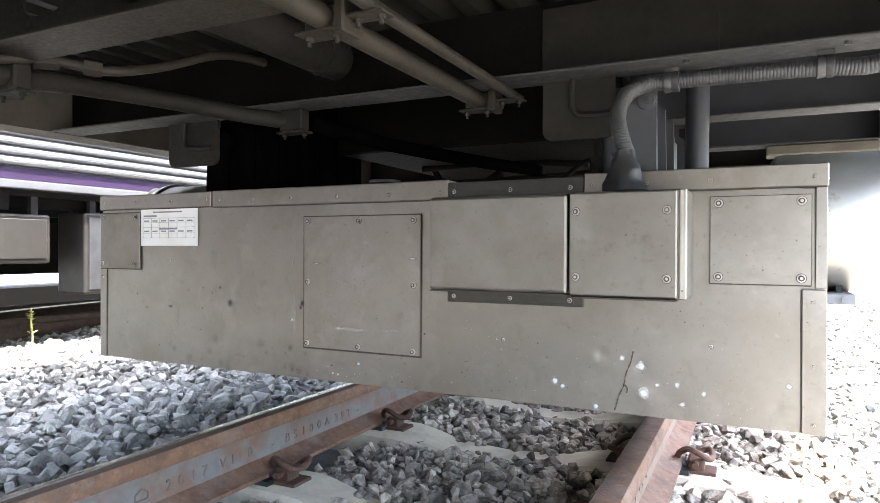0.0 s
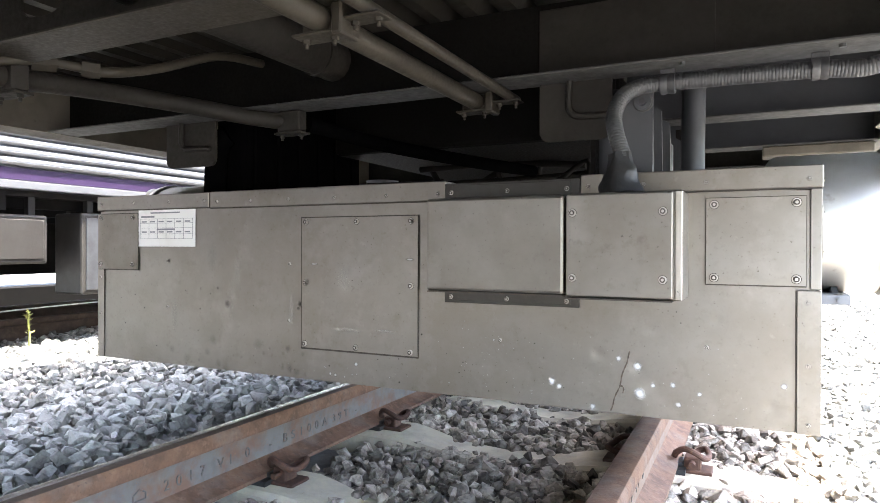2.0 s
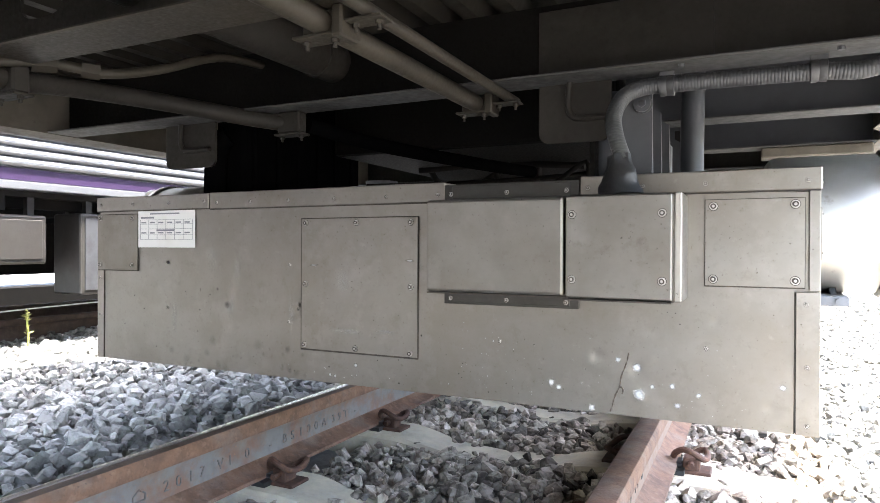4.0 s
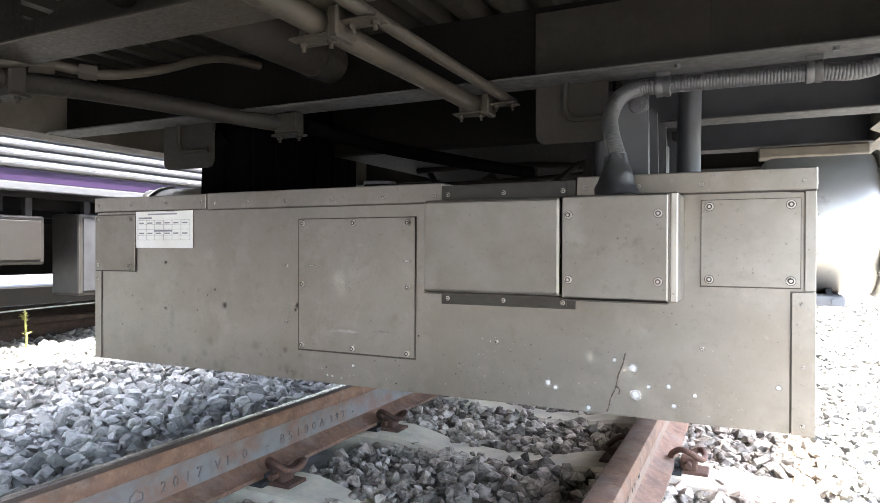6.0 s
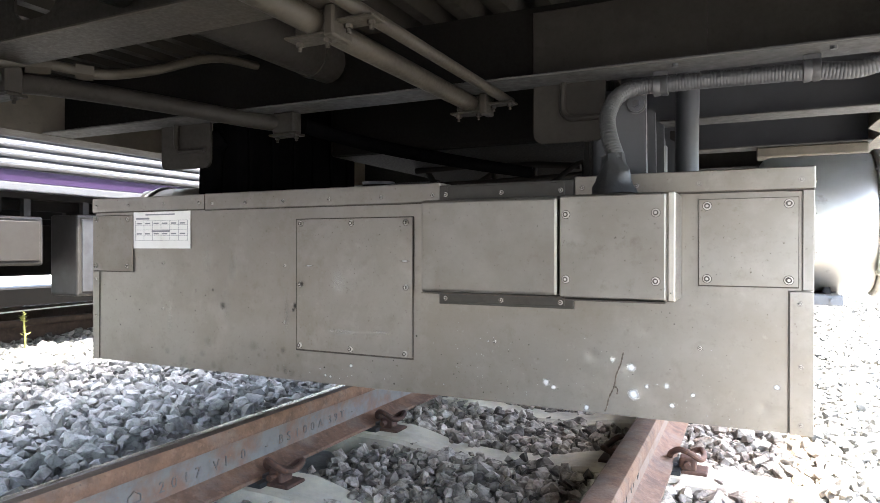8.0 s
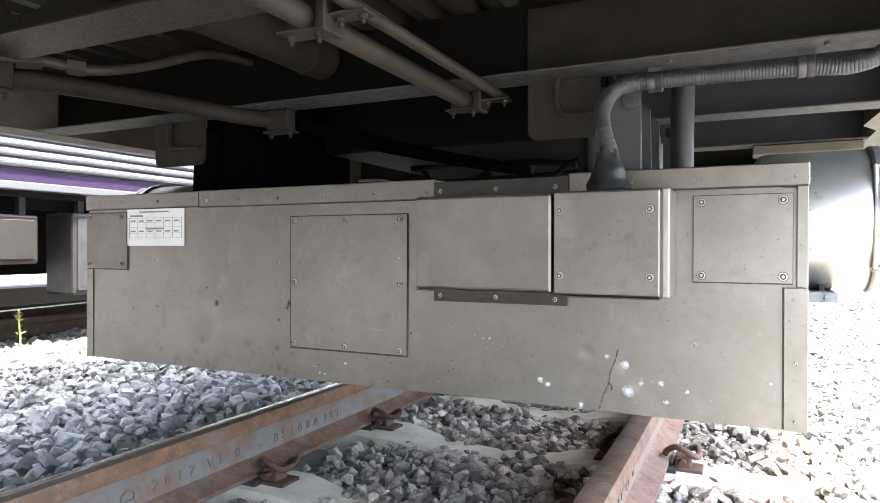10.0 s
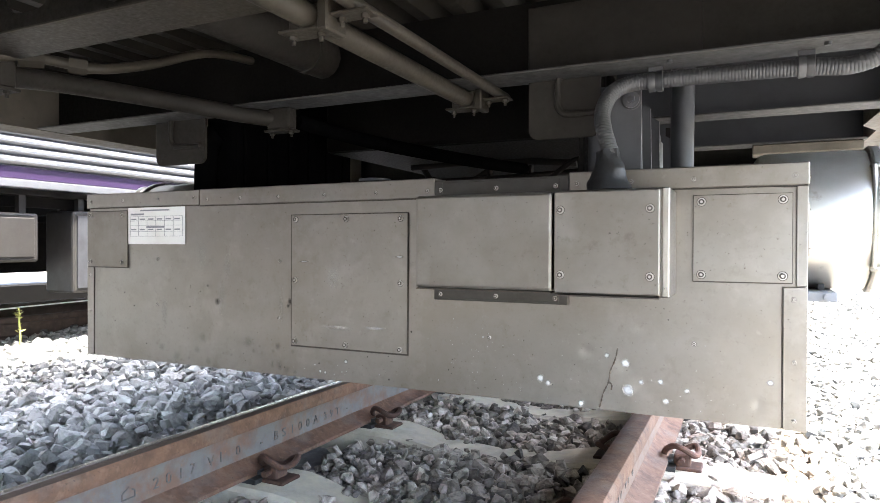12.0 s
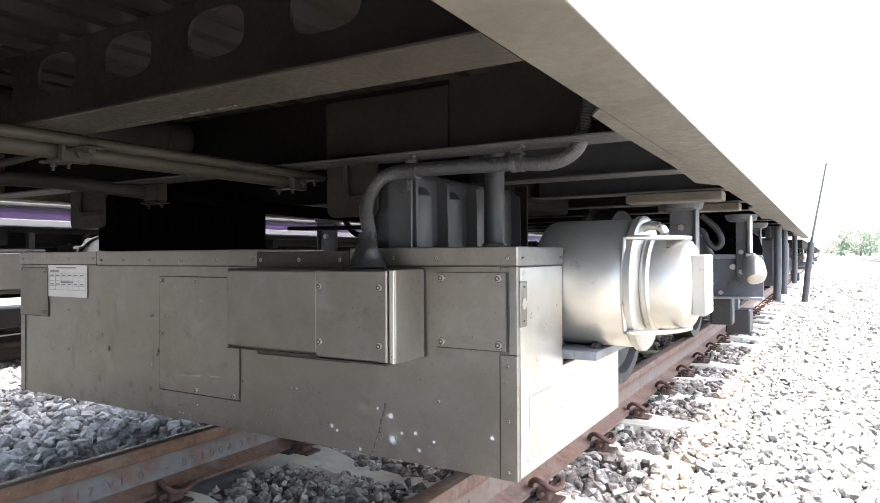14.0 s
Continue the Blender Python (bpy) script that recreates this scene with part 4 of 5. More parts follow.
def pierced_web(y, t, z0, z1, xa, xb, period, w, h, zc):
    """An upright sheet with a row of rounded holes."""
    bm = bmesh.new()
    n, x = 24, xa
    while x < xb - 0.001:
        cx = x + period / 2
        for yy in (y, y + t):
            inner, outer = [], []
            for k in range(n):
                a = 2 * math.pi * (k + 0.5) / n
                c, sn = math.cos(a), math.sin(a)
                inner.append(bm.verts.new((cx + math.copysign(abs(c) ** 0.7, c) * w / 2, yy, zc + math.copysign(abs(sn) ** 0.7, sn) * h / 2)))
                q = min(period / 2 / max(abs(c), 1e-6), ((z1 - zc) if sn > 0 else (zc - z0)) / max(abs(sn), 1e-6))
                outer.append(bm.verts.new((cx + c * q, yy, zc + sn * q)))
            for k in range(n):
                bm.faces.new((inner[k], inner[(k + 1) % n], outer[(k + 1) % n], outer[k]))
                a, b = outer[k].co, outer[(k + 1) % n].co
                if abs(a.x - b.x) > 1e-5 and abs(a.z - b.z) > 1e-5:
                    cxn = cx + math.copysign(period / 2, a.x - cx)
                    czn = z1 if a.z > zc else z0
                    bm.faces.new((outer[k], outer[(k + 1) % n], bm.verts.new((cxn, yy, czn))))
            if yy == y:
                keep = inner
            else:
                for k in range(n):
                    bm.faces.new((keep[k], keep[(k + 1) % n], inner[(k + 1) % n], inner[k]))
        x += period
    bmesh.ops.remove_doubles(bm, verts=bm.verts[:], dist=0.0004)
    return bm


for k in range(-8, 15):
    y = (-0.552 + 0.585 * (k + 1)) if k < 0 else 0.035 + 0.60 * k
    if k < 0:
        part("cross_beam", pierced_web(y, 0.006, 1.0458, 1.2145, -1.15, 1.203, 0.214, 0.125, 0.075, 1.16), PLATESHADE, body)
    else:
        # web colours follow the shade: black inboard, lighter outboard and on beams 1, 2
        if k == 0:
            part("cross_beam", block(-1.168, 0.739, y, y + 0.006, 1.0458, 1.2145), DEEPSHADE, body)
            part("cross_beam", block(0.74, 1.168, y, y + 0.006, 1.0458, 1.2145), PLATESHADE, body)
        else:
            part("cross_beam", block(0.47 if k < 3 else -1.168, 1.168, y, y + 0.006, 1.0458, 1.2145), GREYPAINT if k < 3 else PLATESHADE, body)
    wide_by = 0.098 if k < 0 else 0.09
    lip = sweep(bmesh.new(), [(0.006, 1.040), (0.004 - wide_by, 1.040), (-wide_by, 1.0415), (-wide_by, 1.0445), (0.003 - wide_by, 1.0455), (0.006, 1.0452)], 0.47 if k in (1, 2) else -1.168, 1.168)
    lip.transform(Matrix.Translation((0, y, 0)) @ pose(0, 0, 0, 0, 0, 90) @ Matrix.Diagonal((1, -1, 1, 1)))
    # flange colour stands for how much light reaches each beam
    part("beam_flange", lip, PIPESHADE if k < 0 else FLANGESHADE, body)
part("cover_plate", block(0.39, 0.74, 0.028, 0.0345, 1.058, 1.2, 0.001), PLATESHADE, body)
bm = bmesh.new()
for k in range(7):
    slab(bm, 0.36 + 0.058 * k - 0.02, 0.36 + 0.058 * k + 0.02, -0.568, -0.563, 1.0385, 1.0402)
part("flange_slots", bm, SEAM, body)
for x0, x1, y in ((0.835, 1.16, 1.255), (0.82, 1.15, 1.86)):
    part("floor_bracket", block(x0, x1, y - 0.1, y, 1.005, 1.039, 0.004), SILLPAINT, body)

# ---- pipework ----


def pipe_run(name, text, pts, r, m=PIPESHADE, step=0.03):
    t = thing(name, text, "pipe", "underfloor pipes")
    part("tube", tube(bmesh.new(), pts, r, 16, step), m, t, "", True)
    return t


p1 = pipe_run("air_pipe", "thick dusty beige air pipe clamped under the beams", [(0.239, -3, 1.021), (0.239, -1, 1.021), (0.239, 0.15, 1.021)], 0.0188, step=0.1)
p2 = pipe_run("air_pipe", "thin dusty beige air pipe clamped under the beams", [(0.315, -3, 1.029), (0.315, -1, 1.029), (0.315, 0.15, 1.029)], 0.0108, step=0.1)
# this hose and its clamps take the darker plate tone for the shade
p3 = pipe_run("air_pipe", "dusty brown hose sagging between beam clamps", [(-0.50, -1.0, 1.0), (-0.48, -0.75, 1.008), (-0.485, -0.56, 1.014), (-0.51, -0.4, 1.034), (-0.486, -0.2, 1.043), (-0.37, -0.04, 1.026), (-0.285, 0.02, 1.014), (-0.24, 0.05, 1.01)], 0.021, PLATESHADE)
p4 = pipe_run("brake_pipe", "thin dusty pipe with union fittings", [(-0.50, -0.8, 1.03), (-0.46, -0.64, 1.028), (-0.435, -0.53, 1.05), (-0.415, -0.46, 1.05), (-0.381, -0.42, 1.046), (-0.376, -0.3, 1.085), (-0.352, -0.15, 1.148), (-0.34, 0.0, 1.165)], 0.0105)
# same hose carried on in black, shade behind the beam put into colour
rear = pipe_run("cable", "rest of the sagging hose, blackened for the shade behind the beam", [(-0.24, 0.05, 1.01), (-0.15, 0.3, 0.985), (0.0, 0.6, 0.965), (0.12, 0.9, 0.96)], 0.02, RUBBER)
for a, b, r in (((-0.446, -0.545, 1.046), (-0.428, -0.505, 1.051), 0.0185), ((-0.412, -0.462, 1.05), (-0.393, -0.435, 1.048), 0.0175)):
    bm = bmesh.new()
    rod(bm, a, b, r, 6)
    part("union_nut", bm, PIPESHADE, p4)
p5 = pipe_run("air_duct", "broad round dusty duct under the floor", [(-0.13, -0.50, 1.15), (-0.13, -0.1, 1.15), (-0.13, 0.03, 1.15)], 0.05, PLATESHADE)
p6 = pipe_run("air_duct", "broad round dusty duct under the floor", [(-0.16, -1.13, 1.15), (-0.155, -0.8, 1.15), (-0.15, -0.56, 1.15)], 0.05, PLATESHADE)
for duct, y in ((p5, -0.42), (p5, -0.06), (p6, -0.95), (p6, -0.62)):
    part("duct_band", lathe(bmesh.new(), [(-0.012, 0.0495), (-0.011, 0.053), (0.011, 0.053), (0.012, 0.0495)], Matrix.Translation((-0.13 if duct is p5 else -0.155, y, 1.15)) @ pose(0, 0, 0, 90, 0, 0), 20), PLATESHADE, duct, "", True)
for y in (-0.555, 0.034):
    cl = thing("pipe_clamp", "bolted dusty bracket carrying two pipes under a beam", "pipe clamp", "pipe clamps")
    part("clamp_plate", block(0.264, 0.282, y - 0.008, y + 0.044, 0.994, 1.0395, 0.003), PIPESHADE, cl)
    part("clamp_saddle", block(0.204, 0.2635, y + 0.004, y + 0.032, 1.003, 1.0395, 0.004), PIPESHADE, cl)
    part("clamp_strip", block(0.192, 0.2635, y - 0.004, y + 0.038, 0.9985, 1.0028, 0.001), PIPESHADE, cl)
    part("clamp_shelf", block(0.2825, 0.342, y - 0.002, y + 0.036, 1.0145, 1.0182, 0.001), PIPESHADE, cl)
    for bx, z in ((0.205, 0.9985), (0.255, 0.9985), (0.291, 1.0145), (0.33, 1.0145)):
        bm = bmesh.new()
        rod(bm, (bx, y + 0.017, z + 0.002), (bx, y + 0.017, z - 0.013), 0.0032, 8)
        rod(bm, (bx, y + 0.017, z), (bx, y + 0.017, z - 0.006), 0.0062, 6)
        part("clamp_bolt", bm, PIPESHADE, cl)
for x0, x1, y in ((-0.52, -0.45, -0.575), (-0.30, -0.23, 0.0)):
    cl = thing("pipe_clamp", "bolted dusty saddle holding a hose under a beam", "pipe clamp", "pipe clamps")
    part("clamp_block", block(x0, x1, y, y + 0.034, 0.985, 1.0395, 0.004), PLATESHADE, cl)
    part("clamp_strip", block(x0 - 0.008, x1 + 0.008, y - 0.003, y + 0.037, 0.979, 0.9845, 0.001), PLATESHADE, cl)
    for bx in (x0 + 0.004, x1 - 0.004):
        bm = bmesh.new()
        rod(bm, (bx, y + 0.017, 0.981), (bx, y + 0.017, 0.966), 0.0035, 8)
        rod(bm, (bx, y + 0.017, 0.979), (bx, y + 0.017, 0.973), 0.0066, 6)
        part("clamp_bolt", bm, PLATESHADE, cl)
for pts, r in (([(-0.35, 0.9, 0.99), (-0.05, 0.9, 1.0), (0.12, 0.9, 0.99), (0.3, 0.9, 0.975)], 0.012), ([(-0.62, 0.95, 0.945), (-0.2, 0.95, 0.94), (0.2, 0.95, 0.95), (0.33, 0.95, 0.96)], 0.009), ([(0.1, 0.85, 0.86), (0.2, 0.86, 0.92), (0.3, 0.86, 0.985), (0.31, 0.86, 0.93), (0.305, 0.86, 0.87)], 0.009), ([(-0.36, 1.0, 1.01), (-0.3, 1.0, 0.93), (-0.22, 0.98, 0.91), (-0.1, 1.0, 0.96), (0.0, 1.0, 1.04)], 0.012), ([(-0.08, 1.0, 1.03), (-0.06, 1.0, 0.95), (0.0, 1.0, 0.9), (0.08, 1.0, 0.92), (0.1, 1.0, 1.04)], 0.010)):
    pipe_run("cable", "dark looping cable behind the equipment case", pts, r, UNDERDARK, 0.02)


# ---- bogie beyond the case ----
def wheel(parent, x, y, s):
    m = Matrix.Translation((x, y, 0.6095)) @ pose(0, 0, 0, 0, 90 * s, 0)
    w = part("wheel", lathe(bmesh.new(), [(-0.085, 0.40), (-0.08, 0.458), (-0.06, 0.462), (-0.045, 0.436), (0.05, 0.43), (0.05, 0.38), (0.02, 0.36), (0.0, 0.16), (0.04, 0.12), (0.045, 0.09)], m, 48), FARBOX, parent, "", True)
    return w


def bogie(yc):
    b = thing("bogie", "grey steel bogie frame with wheels on the rails", "bogie")
    for s in (1, -1):
        for yo in (-1.05, 1.05):
            wheel(b, s * 0.54, yc + yo, s)
            ax = part("axle_box", block(*sorted((s * 0.70, s * 0.90)), yc + yo - 0.14, yc + yo + 0.14, 0.465, 0.755, 0.03, 2), BOGIEPAINT, b)
            part("axle_cap", lathe(bmesh.new(), [(0.90, 0.125), (0.92, 0.12), (0.922, 0.09), (0.95, 0.085), (0.955, 0.04)], Matrix.Translation((0, yc + yo, 0.61)) @ pose(0, 0, 0, 0, 90 * s, 0), 28), BOGIEPAINT, ax, "", True)
            for dy in (-0.24, 0.24):
                bm = bmesh.new()
                pts = [(s * 0.8 + 0.06 * math.cos(k * 0.7), yc + yo + dy + 0.06 * math.sin(k * 0.7), 0.56 + 0.0042 * k) for k in range(46)]
                part("coil_spring", tube(bm, pts, 0.012, 8, 0.02), BOGIEPAINT, b, "", True)
                part("spring_seat", block(*sorted((s * 0.72, s * 0.88)), yc + yo + dy - 0.08, yc + yo + dy + 0.08, 0.535, 0.555, 0.004), BOGIEPAINT, b)
        side = [(-1.3, 0.64), (-0.95, 0.60), (-0.62, 0.50), (0.62, 0.50), (0.95, 0.60), (1.3, 0.64), (1.3, 0.88), (0.98, 0.94), (0.62, 0.805), (-0.62, 0.805), (-0.98, 0.94), (-1.3, 0.88)]
        n = len(side)
        bm = bmesh.new()
        rings = [[bm.verts.new((s * xx, yc + a, z)) for a, z in side] for xx in (0.70, 0.80)]
        for i in range(n):
            bm.faces.new((rings[0][i], rings[0][(i + 1) % n], rings[1][(i + 1) % n], rings[1][i]))
        bm.faces.new(rings[0])
        bm.faces.new(rings[1][::-1])
        part("side_frame", bm, BOGIEPAINT, b)
        horn = [(s * a, z) for a, z in ((0.79, 0.965), (0.836, 0.958), (0.905, 0.808), (1.163, 0.802), (1.163, 0.579), (0.79, 0.579))]
        face = part("bolster_plate", plate(bmesh.new(), horn, yc - 0.30, yc - 0.28), BOGIEPAINT, b)
        lip = tube(bmesh.new(), [(s * 0.80, yc - 0.315, 0.968), (s * 0.836, yc - 0.315, 0.96), (s * 0.87, yc - 0.315, 0.89), (s * 0.905, yc - 0.315, 0.812), (s * 0.96, yc - 0.315, 0.806), (s * 1.163, yc - 0.315, 0.802)], 0.013, 8, 0.02)
        part("plate_rim", lip, BRACKETPAINT, face, "", True)
        part("plate_lip", block(*sorted((s * 0.79, s * 1.163)), yc - 0.34, yc - 0.2805, 0.565, 0.579, 0.002), BRACKETPAINT, face)
        for dx, zz, rr, dep in ((0.885, 0.703, 0.06, 0.02), (1.01, 0.747, 0.016, 0.03), (1.02, 0.647, 0.026, 0.035), (0.945, 0.60, 0.012, 0.02)):
            bm = bmesh.new()
            rod(bm, (s * dx, yc - 0.298, zz), (s * dx, yc - 0.30 - dep, zz), rr, 20)
            rod(bm, (s * dx, yc - 0.30 - dep, zz), (s * dx, yc - 0.31 - dep, zz), rr * 0.5, 6)
            part("plate_boss", bm, BOGIEPAINT if rr > 0.02 else BOLT, face)
        part("sand_box", block(*sorted((s * 0.88, s * 1.0)), yc - 0.27, yc - 0.15, 0.41, 0.575, 0.012, 2), FARBOX, b)
        part("air_spring", lathe(bmesh.new(), [(0.72, 0.2), (0.76, 0.26), (0.84, 0.28), (0.92, 0.26), (0.95, 0.22), (1.038, 0.22)], Matrix.Translation((s * 0.86, yc, 0)), 32), RUBBER, b, "", True)
        for dy, z0, xa, xb in ((-1.5, 0.82, 0.90, 1.0), (-0.35, 0.69, 1.03, 1.085), (0.8, 0.62, 1.0, 1.06)):
            part("hanger_bracket", block(*sorted((s * xa, s * xb)), yc + dy, yc + dy + 0.035, z0, 1.039, 0.004), BOGIEPAINT, b)
            part("bracket_flange", block(*sorted((s * (xb + 0.001), s * (xb + 0.009))), yc + dy - 0.02, yc + dy + 0.06, z0, 1.03, 0.002), BOGIEPAINT, b)
            part("bracket_cap", lathe(bmesh.new(), [(1.0, 0.06), (1.01, 0.078), (1.0385, 0.085)], Matrix.Translation((s * (xa + xb) / 2, yc + dy + 0.02, 0)), 24), BOGIEPAINT, b, "", True)
            for zz in (z0 + 0.03, z0 + 0.14) if z0 < 0.75 else (0.93,):
                bm = bmesh.new()
                rod(bm, (s * (xa + xb) / 2, yc + dy + 0.002, zz), (s * (xa + xb) / 2, yc + dy - 0.02, zz), 0.014, 6)
                part("bracket_bolt", bm, BOLT, b)
        bm = lathe(bmesh.new(), [(0.0, 0.025), (0.01, 0.042), (0.05, 0.06), (0.12, 0.06), (0.15, 0.046), (0.162, 0.025), (0.165, 0.008)], look((s * 1.105, yc - 0.36, 0.80), (s * 1.14, yc - 0.45, 0.68)) @ pose(0, 0, 0, 180, 0, 0), 24)
        slab(bm, *sorted((s * 1.085, s * 1.13)), yc - 0.41, yc - 0.365, 0.765, 0.825, 0.004)
        rod(bm, (s * 1.105, yc - 0.385, 0.82), (s * 1.105, yc - 0.385, 1.03), 0.013, 10)
        part("damper", bm, BRIGHT, b, "pale metal damper", True)
        bm = tube(bmesh.new(), [(s * a, yc - 0.40, z) for a, z in ((0.86, 1.038), (0.93, 0.97), (0.965, 0.90), (0.952, 0.864), (0.925, 0.856), (0.89, 0.89), (0.87, 0.94), (0.82, 0.97), (0.75, 0.96))], 0.017, 12, 0.02)
        part("brake_hose", bm, GREYPAINT, b, "", True)
        part("guard_bar", block(*sorted((s * 0.84, s * 1.0)), yc + 0.75, yc + 0.97, 0.25, 0.42, 0.01), FARBOX, b)
        part("guard_leg", block(*sorted((s * 0.86, s * 0.92)), yc + 0.8, yc + 0.9, 0.41, 0.57, 0.004), BOGIEPAINT, b)
        for yo in (-0.54, 0.54):
            part("brake_block", block(*sorted((s * 0.49, s * 0.59)), yc + yo - 0.05, yc + yo + 0.05, 0.45, 0.72, 0.012), FARBOX, b)
    part("transom", block(-0.74, 0.74, yc - 0.22, yc + 0.22, 0.56, 0.80, 0.02), BOGIEPAINT, b)
    for yo in (-1.05, 1.05):
        bm = bmesh.new()
        rod(bm, (-0.9, yc + yo, 0.6095), (0.9, yc + yo, 0.6095), 0.075, 20)
        part("axle", bm, FARBOX, b, "", True)
    return b


first_bogie = bogie(3.1)


def under_case(name, text, x0, x1, y0, y1, z0, z1, m, top=1.2145, face=None):
    t = thing(name, text, "equipment box", "underfloor boxes")
    part("casing", block(x0, x1, y0, y1, z0, z1, 0.015, 2), m, t)
    part("lid", block(x0 - 0.006 if x0 > 0 else x1 - 0.004, x0 - 0.001 if x0 > 0 else x1 + 0.008, y0 + 0.03, y1 - 0.03, z0 + 0.03, z1 - 0.03, 0.002), face or m, t)
    for yy in (y0 + 0.06, y1 - 0.1):
        part("hanger", block(x0 + 0.03, x0 + 0.07, yy, yy + 0.04, z1 - 0.005, top), m, t)
        part("hanger", block(x1 - 0.07, x1 - 0.03, yy, yy + 0.04, z1 - 0.005, top), m, t)
    return t


under_case("equipment_box", "dark grey equipment box under the far carriage end", 0.55, 1.10, 4.8, 5.5, 0.55, 0.95, GREYPAINT)
under_case("equipment_box", "grey equipment box under the far carriage end", 0.5, 1.08, 5.9, 7.9, 0.52, 0.95, FARBOX)
# added to black out the gap and hide the beams behind it
under_case("equipment_box", "added black box filling the dark gap under the carriage floor", -0.474, 0.46, 0.50, 1.62, 1.0, 1.2, DEEPSHADE)
for y in (4.7, 5.7, 8.2):
    d = thing("down_pipe", "grey vertical pipe below the carriage sill", "pipe", "down pipes")
    bm = tube(bmesh.new(), [(1.13, y, 1.039), (1.13, y, 0.7), (1.12, y, 0.40)], 0.03, 14, 0.05)
    part("tube", bm, GREYPAINT, d, "", True)

# the carriage at -36 is unseen, added to block low sky in reflections
for y0 in (10.4, 31.4, -36.0):
    far = thing("carriage", "distant pale carriage coupled further along the train", "carriage", "train carriages")
    part("body_shell", block(-1.27, 1.27, y0, y0 + 20, 1.04, 3.75, 0.05, 2), WHITEBODY, far)
    part("underframe", block(-1.15, 1.15, y0 + 0.2, y0 + 19.8, 0.9, 1.039), UNDERDARK, far)
    for a, b, z in ((5.5, 7.0, 0.45), (7.6, 9.4, 0.5), (10.0, 11.2, 0.4), (12, 14, 0.5)):
        part("underfloor_box", block(0.4, 1.1, y0 + a, y0 + b, z, 0.9, 0.02), GREYPAINT, far)
    copy_thing(first_bogie, pose(0, y0 + 3 - 3.1, 0))
    copy_thing(first_bogie, pose(0, y0 + 17 - 3.1, 0))
pole = thing("leaning_pole", "thin pale leaning pole beside the train", "pole")
bm = bmesh.new()
rod(bm, (1.16, 11, -0.05), (1.27, 11, 1.0), 0.05, 12, 0.045)
rod(bm, (1.266, 11, 0.98), (1.49, 11, 2.28), 0.022, 12, 0.014)
part("shaft", bm, GREYPAINT, pole)
part("foot", block(1.06, 1.26, 10.9, 11.1, -0.1, 0.02, 0.01), CONCRETE, pole)

copy_thing(first_bogie, pose(0, -14.2, 0))
for y in (-8.6, 8.8):
    copy_thing(first_bogie, pose(-4.4, y, -0.003))

# ---- neighbouring train ----
other = thing("carriage", "ribbed stainless carriage with purple stripe on next track", "carriage")
prof = [(-3.02, 1.020)]
prof += [(-3.0, 1.022), (-3.0, 1.066), (-3.005, 1.070), (-3.005, 1.142), (-3.0, 1.146)]
for k in range(6):
    z = 1.150 + 0.056 * k
    prof += [(-3.008, z), (-2.990, z + 0.006), (-2.980, z + 0.018), (-2.980, z + 0.032), (-2.990, z + 0.046), (-3.008, z + 0.052)]
prof += [(-3.004, 1.49), (-5.7, 1.49), (-5.7, 1.020)]
part("body_shell", sweep(bmesh.new(), prof, -9, 16), RIBBED, other, "", True)
part("upper_wall", block(-5.7, -3.006, -9, 16, 1.491, 3.3), RIBBED, other)
part("roof", sweep(bmesh.new(), [(-3.006, 3.301), (-3.1, 3.42), (-3.5, 3.58), (-4.35, 3.67), (-5.2, 3.58), (-5.6, 3.42), (-5.7, 3.301)], -9, 16), WHITEBODY, other)
part("purple_band", block(-3.006, -3.001, -9, 16, 1.073, 1.141, 0.001), PURPLE, other, "purple painted stripe")
part("lower_band", block(-3.003, -2.996, -9, 16, 1.026, 1.064, 0.001), RIBBED, other)
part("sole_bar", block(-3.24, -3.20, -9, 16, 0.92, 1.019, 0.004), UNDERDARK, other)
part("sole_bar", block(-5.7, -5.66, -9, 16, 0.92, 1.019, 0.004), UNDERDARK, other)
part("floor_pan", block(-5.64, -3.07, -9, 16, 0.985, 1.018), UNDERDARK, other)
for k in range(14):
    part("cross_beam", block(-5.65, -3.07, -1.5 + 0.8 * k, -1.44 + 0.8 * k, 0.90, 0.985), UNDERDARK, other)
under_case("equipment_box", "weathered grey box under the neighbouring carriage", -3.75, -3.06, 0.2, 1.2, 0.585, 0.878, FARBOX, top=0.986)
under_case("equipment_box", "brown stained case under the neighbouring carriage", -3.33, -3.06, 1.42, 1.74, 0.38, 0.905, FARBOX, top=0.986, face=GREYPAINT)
# added to black out the bright gap behind the nearer boxes
under_case("equipment_box", "added black box closing the dark gap under the neighbouring carriage", -5.6, -5.3, 0.5, 4.4, 0.43, 0.93, UNDERDARK, top=0.986)
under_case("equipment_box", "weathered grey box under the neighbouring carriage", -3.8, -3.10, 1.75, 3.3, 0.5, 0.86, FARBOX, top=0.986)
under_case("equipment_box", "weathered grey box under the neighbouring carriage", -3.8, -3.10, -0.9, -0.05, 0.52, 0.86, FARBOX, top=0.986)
# near-black block stands for the shaded ballast shoulder beyond the tracks
trough = tagged(mesh_ob("cable_trough", block(-7.4, -7.0, -9, 40, -0.3, 0.22, 0.02), DEEPSHADE), "dark low block standing for the shaded ballast shoulder", "cable trough")
wire = pipe_run("cable", "pale thin cable strung low beside the neighbouring train", [(-3.62, -1.5, 0.27), (-3.62, 0.5, 0.245), (-3.62, 1.6, 0.27), (-3.62, 3.5, 0.30)], 0.005, WHITEBODY, 0.1)
post = thing("cable_post", "short metal post holding the low cable", "post")
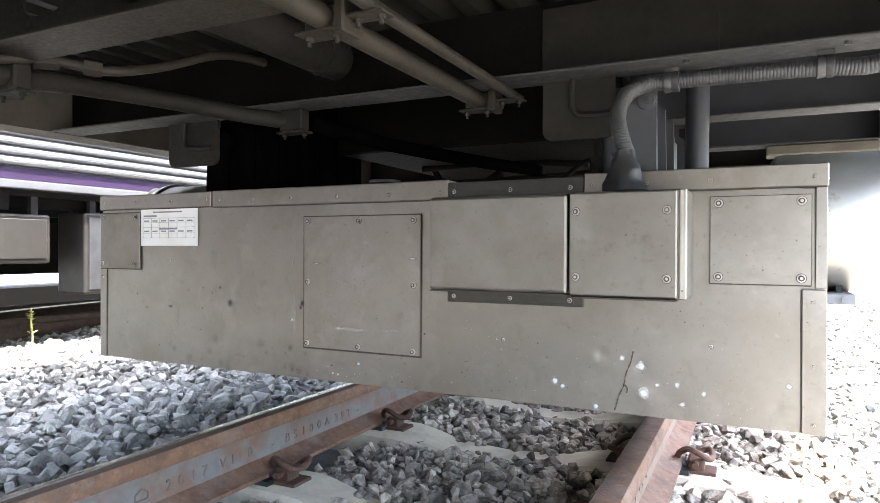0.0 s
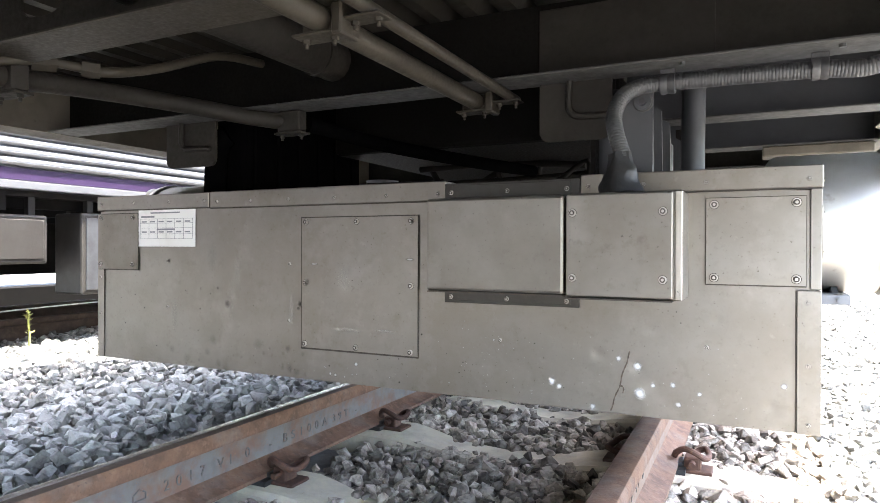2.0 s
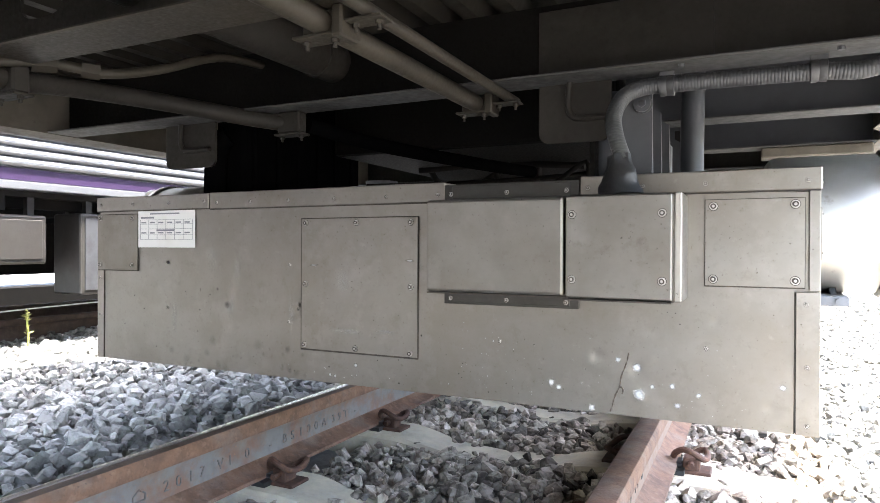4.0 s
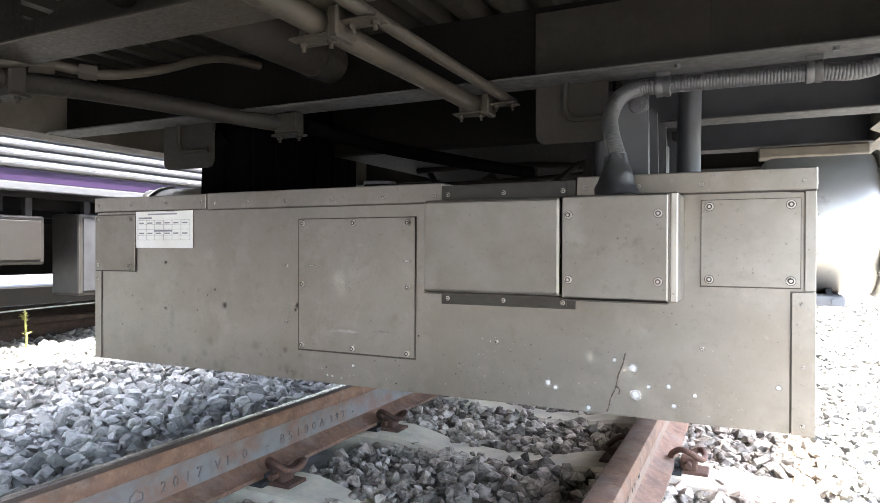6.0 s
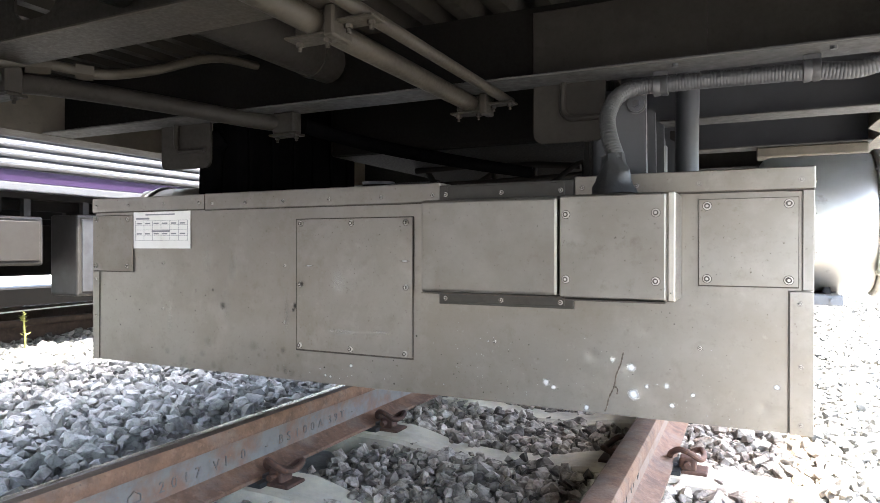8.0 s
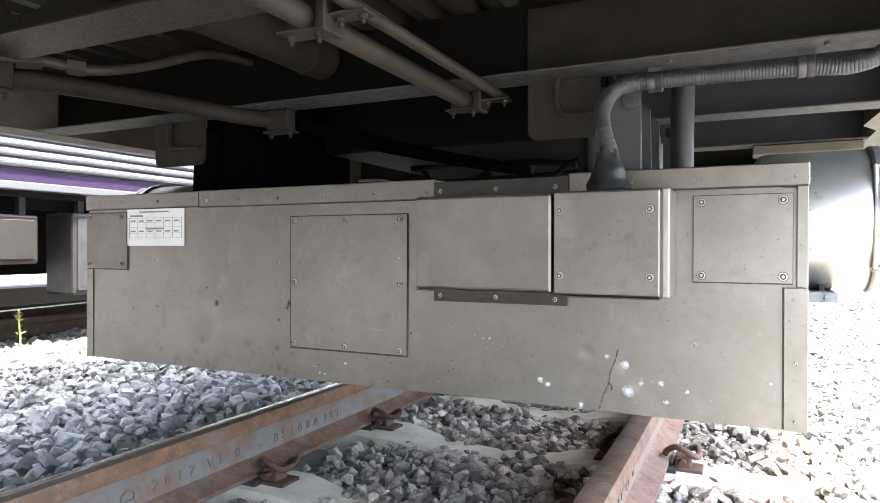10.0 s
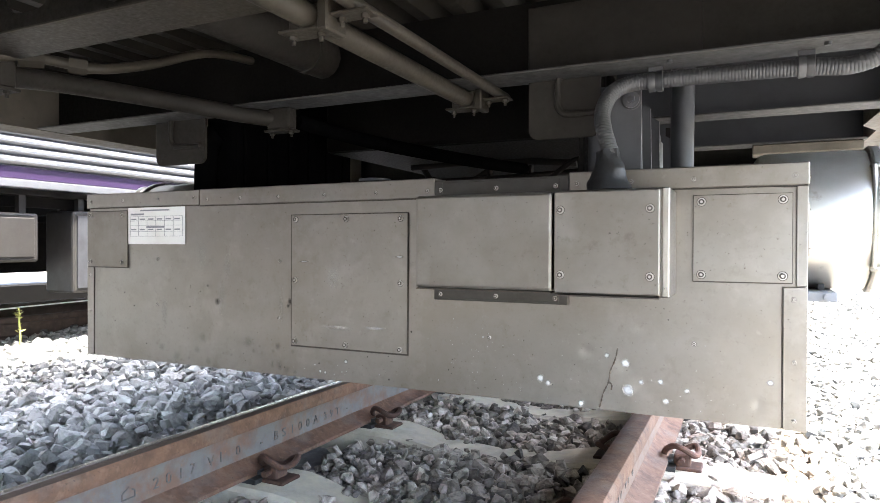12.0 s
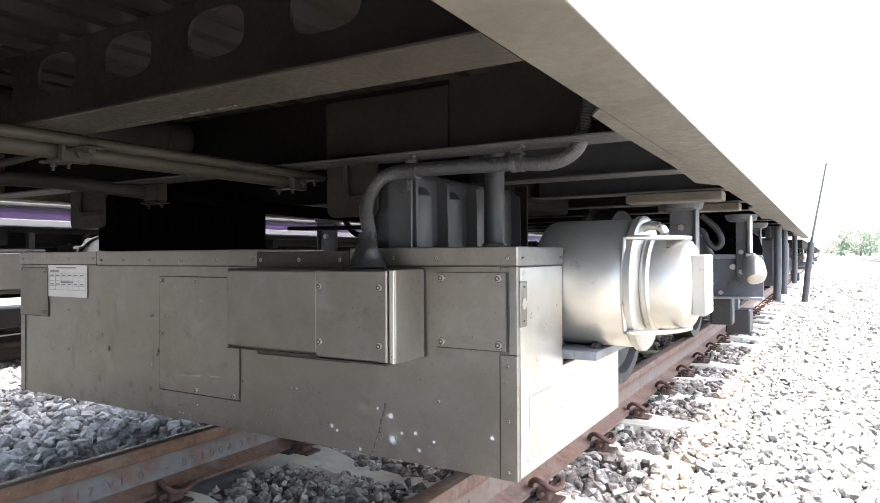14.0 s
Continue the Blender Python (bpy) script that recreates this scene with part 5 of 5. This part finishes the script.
for yy in (-1.5, 3.5):
    bm = bmesh.new()
    rod(bm, (-3.62, yy, -0.1), (-3.62, yy, 0.32), 0.012, 8)
    part("post_rod", bm, GREYPAINT, post)

# ---- weed on the ballast ----
weed = thing("weed", "small yellow-green weed growing in the ballast", "plant", at=(-3.2, 1.17, 0.05))
rw = random.Random(8)
bm = tube(bmesh.new(), [(0, 0, -0.05), (0.004, 0.003, 0.08), (-0.002, 0.0, 0.17), (0.003, -0.004, 0.235)], 0.006, 6, 0.02)
part("stem", bm, LEAFY, weed)
for k in range(26):
    z = rw.uniform(0.09, 0.235) if k < 7 else rw.uniform(0.18, 0.24)
    a, L = rw.uniform(0, 6.28), rw.uniform(0.022, 0.045)
    d = Vector((math.cos(a), math.sin(a), rw.uniform(0.2, 1.1))).normalized()
    sd2 = d.cross(Vector((0, 0, 1))).normalized() * L * 0.32
    o = Vector((0, 0, z))
    bm = bmesh.new()
    vs = [bm.verts.new(p) for p in (o, o + d * L * 0.5 + sd2 + Vector((0, 0, 0.002)), o + d * L, o + d * L * 0.5 - sd2 + Vector((0, 0, 0.002)), o + d * L * 0.5 - Vector((0, 0, 0.002)))]
    for f in ((0, 1, 4), (1, 2, 4), (2, 3, 4), (3, 0, 4), (0, 3, 1), (1, 3, 2)):
        bm.faces.new([vs[i] for i in f])
    part("leaf", bm, LEAFY, weed)


# ---- distant trees ----
def tree(x, y, h, seed):
    rt = random.Random(seed)
    t = thing("tree", "distant hazy green tree behind the yard", "tree", "far trees", at=(x, y, -0.35))
    bm = bmesh.new()
    rod(bm, (0, 0, 0), (0.1, 0, h * 0.5), h * 0.03, 8, h * 0.018)
    for k in range(6):
        a = rt.uniform(0, 6.28)
        rod(bm, (0.08, 0, h * rt.uniform(0.3, 0.5)), (h * 0.25 * math.cos(a), h * 0.25 * math.sin(a), h * rt.uniform(0.55, 0.85)), h * 0.012, 6, h * 0.004)
    part("trunk", bm, BARK, t)
    vs, fs = [], []
    cl = [(rt.gauss(0, h * 0.2), rt.gauss(0, h * 0.2), h * rt.uniform(0.08, 0.92), h * rt.uniform(0.09, 0.17)) for _ in range(26)]
    for cx, cy, cz, cr in cl:
        for _ in range(60):
            v = Vector((rt.gauss(0, 1), rt.gauss(0, 1), rt.gauss(0, 0.8))).normalized() * cr * rt.uniform(0.5, 1.05)
            c = Vector((cx, cy, cz)) + v
            e = [Vector((rt.uniform(-1, 1), rt.uniform(-1, 1), rt.uniform(-1, 1))) * h * 0.028 for _ in range(4)]
            i = len(vs)
            vs += [(c + q)[:] for q in e]
            fs += [(i, i + 1, i + 2), (i, i + 2, i + 3), (i, i + 3, i + 1), (i + 1, i + 3, i + 2)]
    me = bpy.data.meshes.new("crown")
    me.from_pydata(vs, [], fs)
    me.shade_flat()
    me.materials.append(TREE)
    c = new("crown", me)
    c.parent = t
    return t


rt0 = random.Random(3)
for k in range(26):
    tree(6 + k * 4.2 + rt0.uniform(-1, 1), 190 + rt0.uniform(-15, 60), rt0.uniform(7, 12), 20 + k)
